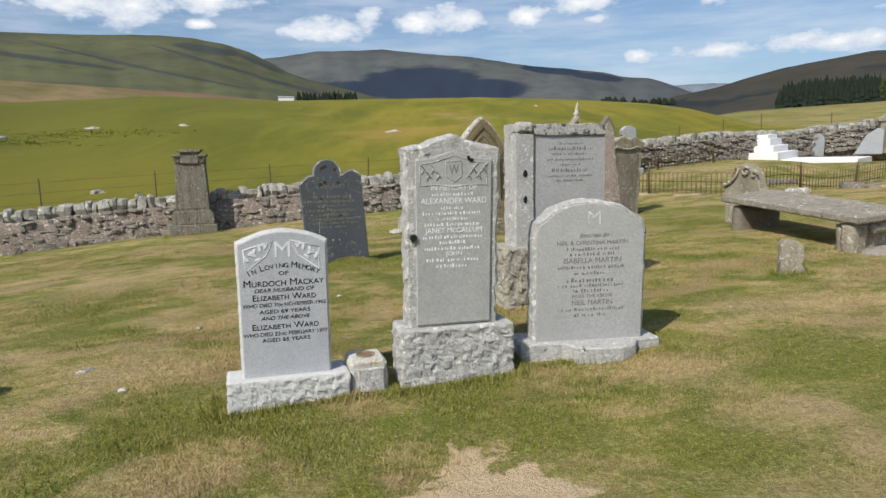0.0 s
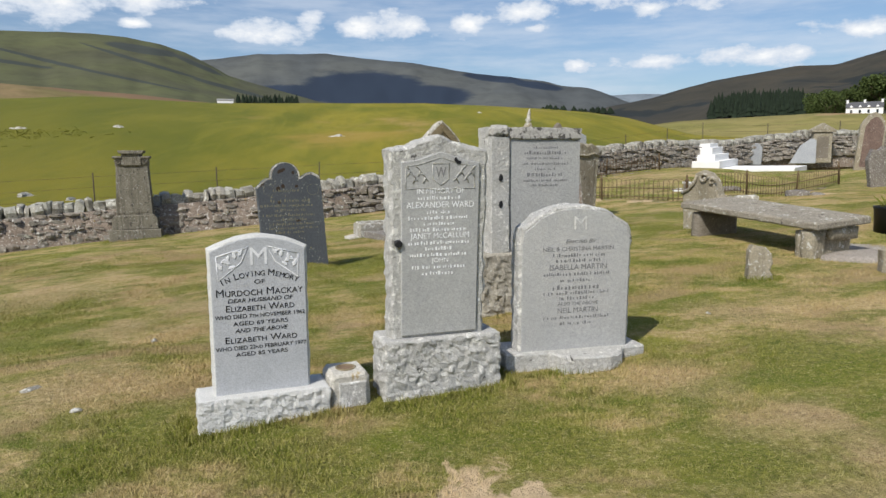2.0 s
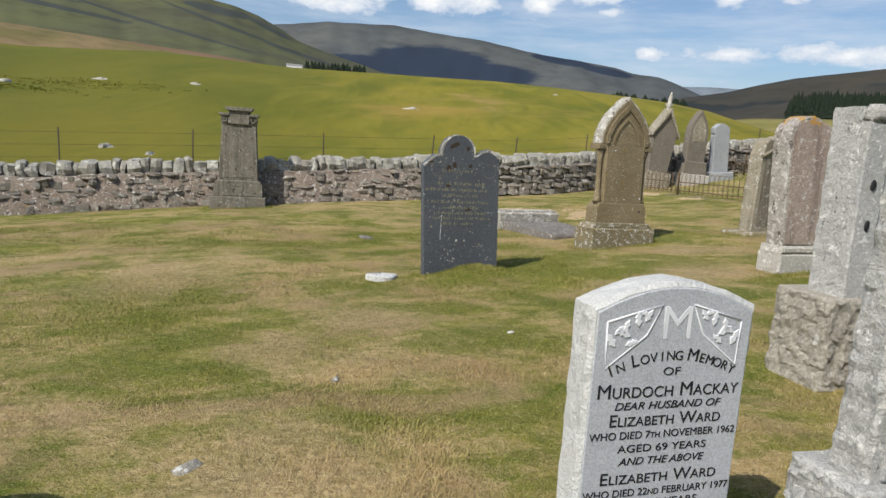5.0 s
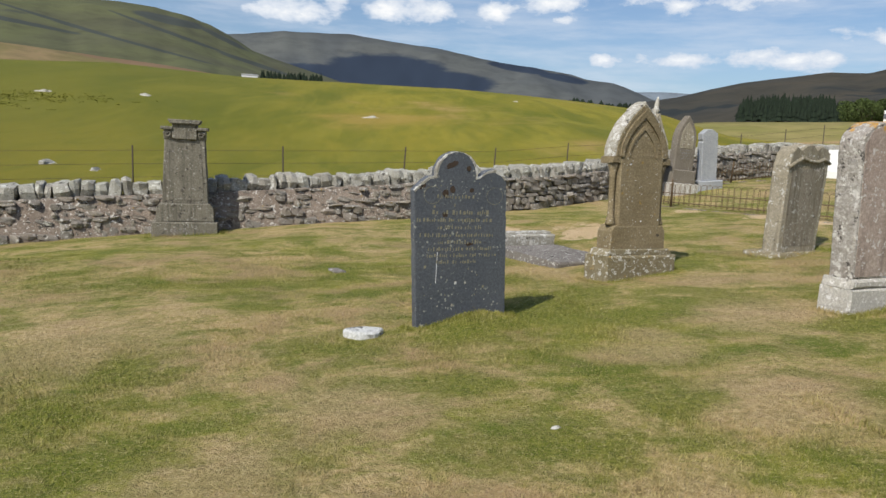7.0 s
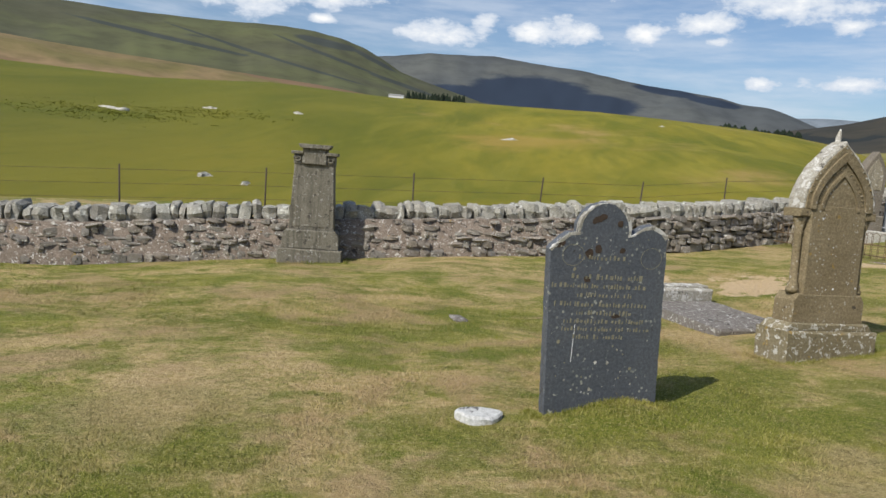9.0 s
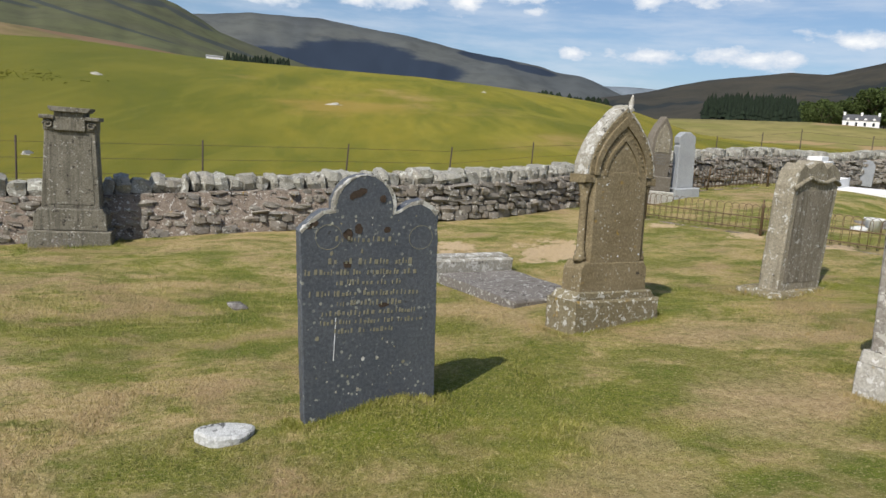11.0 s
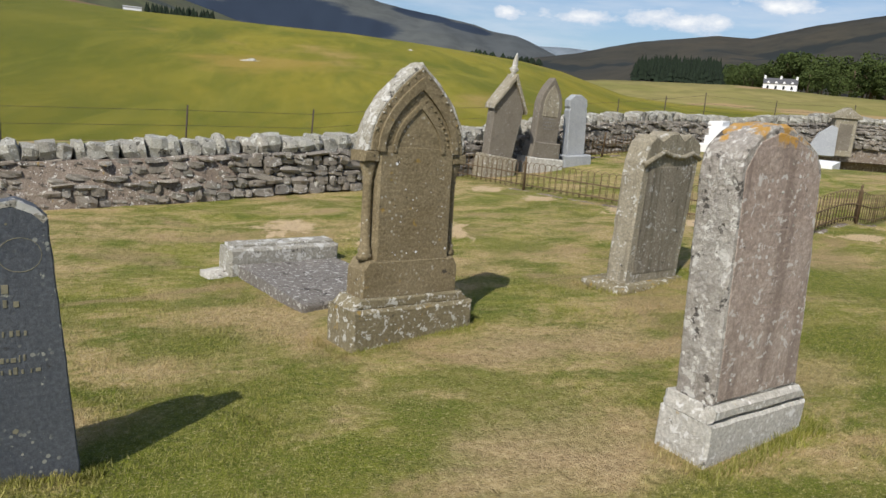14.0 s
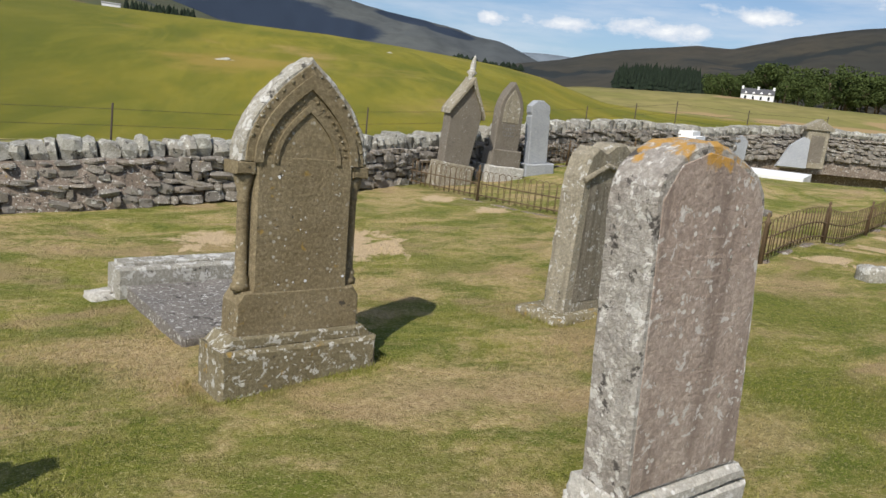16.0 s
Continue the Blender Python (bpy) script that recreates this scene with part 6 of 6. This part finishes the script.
def boundary_wall():
    high = lambda s: 0.62 + 0.1 * float(np.clip((s - 30) / 12, 0, 1))
    t = thing("wall_boundary", Matrix.Identity(4), "old rubble churchyard wall with upright cope stones", "wall", kind="structure")
    rows = []
    for s, p, a in LINE:
        nx, ny = -math.sin(a), math.cos(a)
        g = height(p.x, p.y)
        top = high(s) - 0.03
        face_ = 0.292 if p.x < -0.9 else 0.19
        rows.append([(p.x + nx * o, p.y + ny * o, g + z) for o, z in ((-face_, -0.4), (-face_, top), (0.21, top), (0.21, -1.6))])
    core = part("core", grid_mesh("core", np.array(rows)), MORTAR, t, "earthy mortar heart of the wall")
    kinds, copes = stone_variants(9, 3), stone_variants(7, 70)
    for mesh in kinds:
        mesh.materials.append(RUBBLE)
    for mesh in copes:
        mesh.materials.append(COPE)
    rnd = random.Random(12)
    near, far = [], []
    total = RUNS[-1]
    # where x is about -7.4 and 3.0 along the run
    s0, s1 = float(np.interp(-7.0, XS, RUNS)), float(np.interp(1.6, XS, RUNS))
    dry = float(np.interp(-0.9, XS, RUNS))
    for side in (-1, 1):
        z = 0.0
        course = 0
        while z < 0.70:
            h = rnd.uniform(0.06, 0.12) if course else 0.14
            s = rnd.uniform(0, 0.2)
            while s < total:
                loose = s > dry
                w = rnd.uniform(0.09, 0.34) if loose else rnd.uniform(0.08, 0.30)
                hh = h * (rnd.uniform(0.75, 1.35) if loose else rnd.uniform(0.62, 1.15))
                mid = s + w / 2
                if z + hh * 0.6 < high(mid) and not (side == 1 and mid < 10):
                    x, y, a = on_wall(mid)
                    o = (0.20 + rnd.uniform(-0.025, 0.03)) * side
                    px, py = x - math.sin(a) * o, y + math.cos(a) * o
                    base = height(x, y) if side < 0 else height(x, y) - 0.1
                    m = pose(px, py, base + z + h / 2 + rnd.uniform(-0.022, 0.022), rnd.uniform(-6, 6), rnd.uniform(-9, 9) * (1.0 if loose else 1.4), math.degrees(a) + rnd.uniform(-5, 5)) @ Matrix.Diagonal((w * 0.97, rnd.uniform(0.16, 0.24), hh * 0.97, 1))
                    (near if side < 0 and s0 < mid < s1 else far).append((rnd.choice(kinds), m))
                s += w * 0.985
            z += h
            course += 1
    s = 0.0
    near_cope, far_cope = [], []
    while s < total:
        w = rnd.uniform(0.09, 0.26)
        x, y, a = on_wall(s + w / 2)
        h = rnd.uniform(0.19, 0.28)
        m = pose(x, y, height(x, y) + high(s) + h / 2 - 0.05, rnd.uniform(-4, 4), rnd.uniform(-12, 12), math.degrees(a) + rnd.uniform(-6, 6)) @ Matrix.Diagonal((w * 1.02, rnd.uniform(0.42, 0.52), h, 1))
        (near_cope if s0 < s < s1 else far_cope).append((rnd.choice(copes), m))
        s += w
    near.sort(key=lambda q: q[1].translation.x)
    for mesh, m in near_cope:
        o = new("cope_stone", mesh)
        o.parent, o.matrix_basis = t, m
    for mesh, m in near[:300]:
        o = new("stone", mesh)
        o.parent, o.matrix_basis = t, m
    far = far + near[300:]
    for name, some, mat, label in (("wall_stones", far, RUBBLE, "rubble stones of the wall"), ("cope_stones", far_cope, COPE, "upright cope stones of the wall")):
        verts, faces, cache = [], [], {}
        for mesh, m in some:
            if mesh.name not in cache:
                cache[mesh.name] = (np.array([v.co for v in mesh.vertices]), [tuple(p.vertices) for p in mesh.polygons])
            co, polys = cache[mesh.name]
            mm = np.array(m)
            n0 = sum(len(v) for v in verts)
            verts.append(co @ mm[:3, :3].T + mm[:3, 3])
            faces += [tuple(i + n0 for i in p) for p in polys]
        mesh = bpy.data.meshes.new(name)
        mesh.from_pydata(np.concatenate(verts).tolist(), [], faces)
        tagged(part(name, mesh, mat, t, label), kind="stuff")


boundary_wall()


# ---------------------------------------------------------------- grass
def grass():
    rnd = np.random.default_rng(9)

    def bed(name, label, x, y, tall, lean, mat):
        k = len(x)
        q = rnd.uniform(0, 2 * np.pi, k)
        wide = 0.0016 + tall * 0.035
        z = lawn(x, y) - 0.006
        ex, ey = np.cos(q) * wide, np.sin(q) * wide
        lx, ly = rnd.normal(0, lean, k) * tall, rnd.normal(0, lean, k) * tall
        a = np.stack([x - ex, y - ey, z], -1)
        b = np.stack([x + ex, y + ey, z], -1)
        c = np.stack([x + lx, y + ly, z + tall], -1)
        co = np.stack([a, b, c], 1).reshape(-1, 3)
        mesh = bpy.data.meshes.new(name)
        mesh.vertices.add(3 * k)
        mesh.vertices.foreach_set("co", co.ravel())
        mesh.loops.add(3 * k)
        mesh.loops.foreach_set("vertex_index", np.arange(3 * k))
        mesh.polygons.add(k)
        mesh.polygons.foreach_set("loop_start", np.arange(0, 3 * k, 3))
        mesh.update(calc_edges=True)
        lone(name, mesh, mat, label, "grass", kind="stuff")

    k = 760000
    r = 1.2 + 13 * rnd.random(k) ** 1.25
    a = np.radians(rnd.uniform(-60, 62, k))
    s = rnd.random(k)
    x, y = (-0.5 + 0.6 * s) + r * np.sin(a), 5.6 * s + r * np.cos(a)
    clump = np.array([noise.noise((p * 3.1, q * 3.1, 2.0)) for p, q in zip(x[::1].tolist(), y.tolist())])
    tall = (0.011 + 0.016 * rnd.random(k)) * (1 + 0.7 * clump)
    keep = (y < 14.2 + 0.33 * x) & (np.hypot((x + 1.97) / 0.17, (y - 8.29) / 0.13) > 1) & (np.hypot(x - 0.32, y - 2.62) > 0.38 + 0.15 * clump)
    bed("grass", "short mown turf, part green and part straw", x[keep], y[keep], tall[keep], 0.55, BLADES)
    xs, ys, ts = [], [], []
    for cx, cy, turn, w0, w1, d, n0, hh in ((-1.19, 3.63, 16, -0.02, 0.72, 0.31, 1500, 0.05), (-0.22, 3.86, 14.2, -0.3, 0.75, 0.42, 1900, 0.05), (0.58, 4.15, 8, -0.05, 0.9, 0.36, 1500, 0.045), (0.6, 6.3, 9.5, -0.05, 1.2, 0.46, 1200, 0.06),
                                           (-1.6, 8.40, 21, -0.02, 0.80, 0.1, 1800, 0.038), (0.34, 9.92, 23.8, -0.06, 0.98, 0.36, 2000, 0.045), (1.715, 8.247, 21, -0.02, 0.76, 0.28, 2200, 0.05), (2.6, 10.85, 26.6, -0.05, 1.05, 0.48, 1100, 0.05), (3.0, 5.9, -14, -0.02, 0.24, 0.14, 500, 0.06), (-5.3, 13.55, 12.5, -0.05, 0.97, 0.6, 900, 0.05)):
        u, side = rnd.uniform(w0 - 0.05, w1 + 0.05, n0), rnd.random(n0)
        v = np.where(side < 0.62, -0.02 - np.abs(rnd.normal(0, 0.045, n0)), rnd.uniform(-0.05, d, n0))
        u = np.where(side < 0.62, u, np.where(side < 0.81, w0 - np.abs(rnd.normal(0, 0.04, n0)), w1 + np.abs(rnd.normal(0, 0.04, n0))))
        c, sn = math.cos(radians(turn)), math.sin(radians(turn))
        xs.append(cx + u * c - v * sn), ys.append(cy + u * sn + v * c), ts.append(hh * rnd.uniform(0.4, 1.15, n0))
    bed("grass_tufts", "longer green grass round the stones", np.concatenate(xs), np.concatenate(ys), np.concatenate(ts), 0.35, TUFTS)


grass()
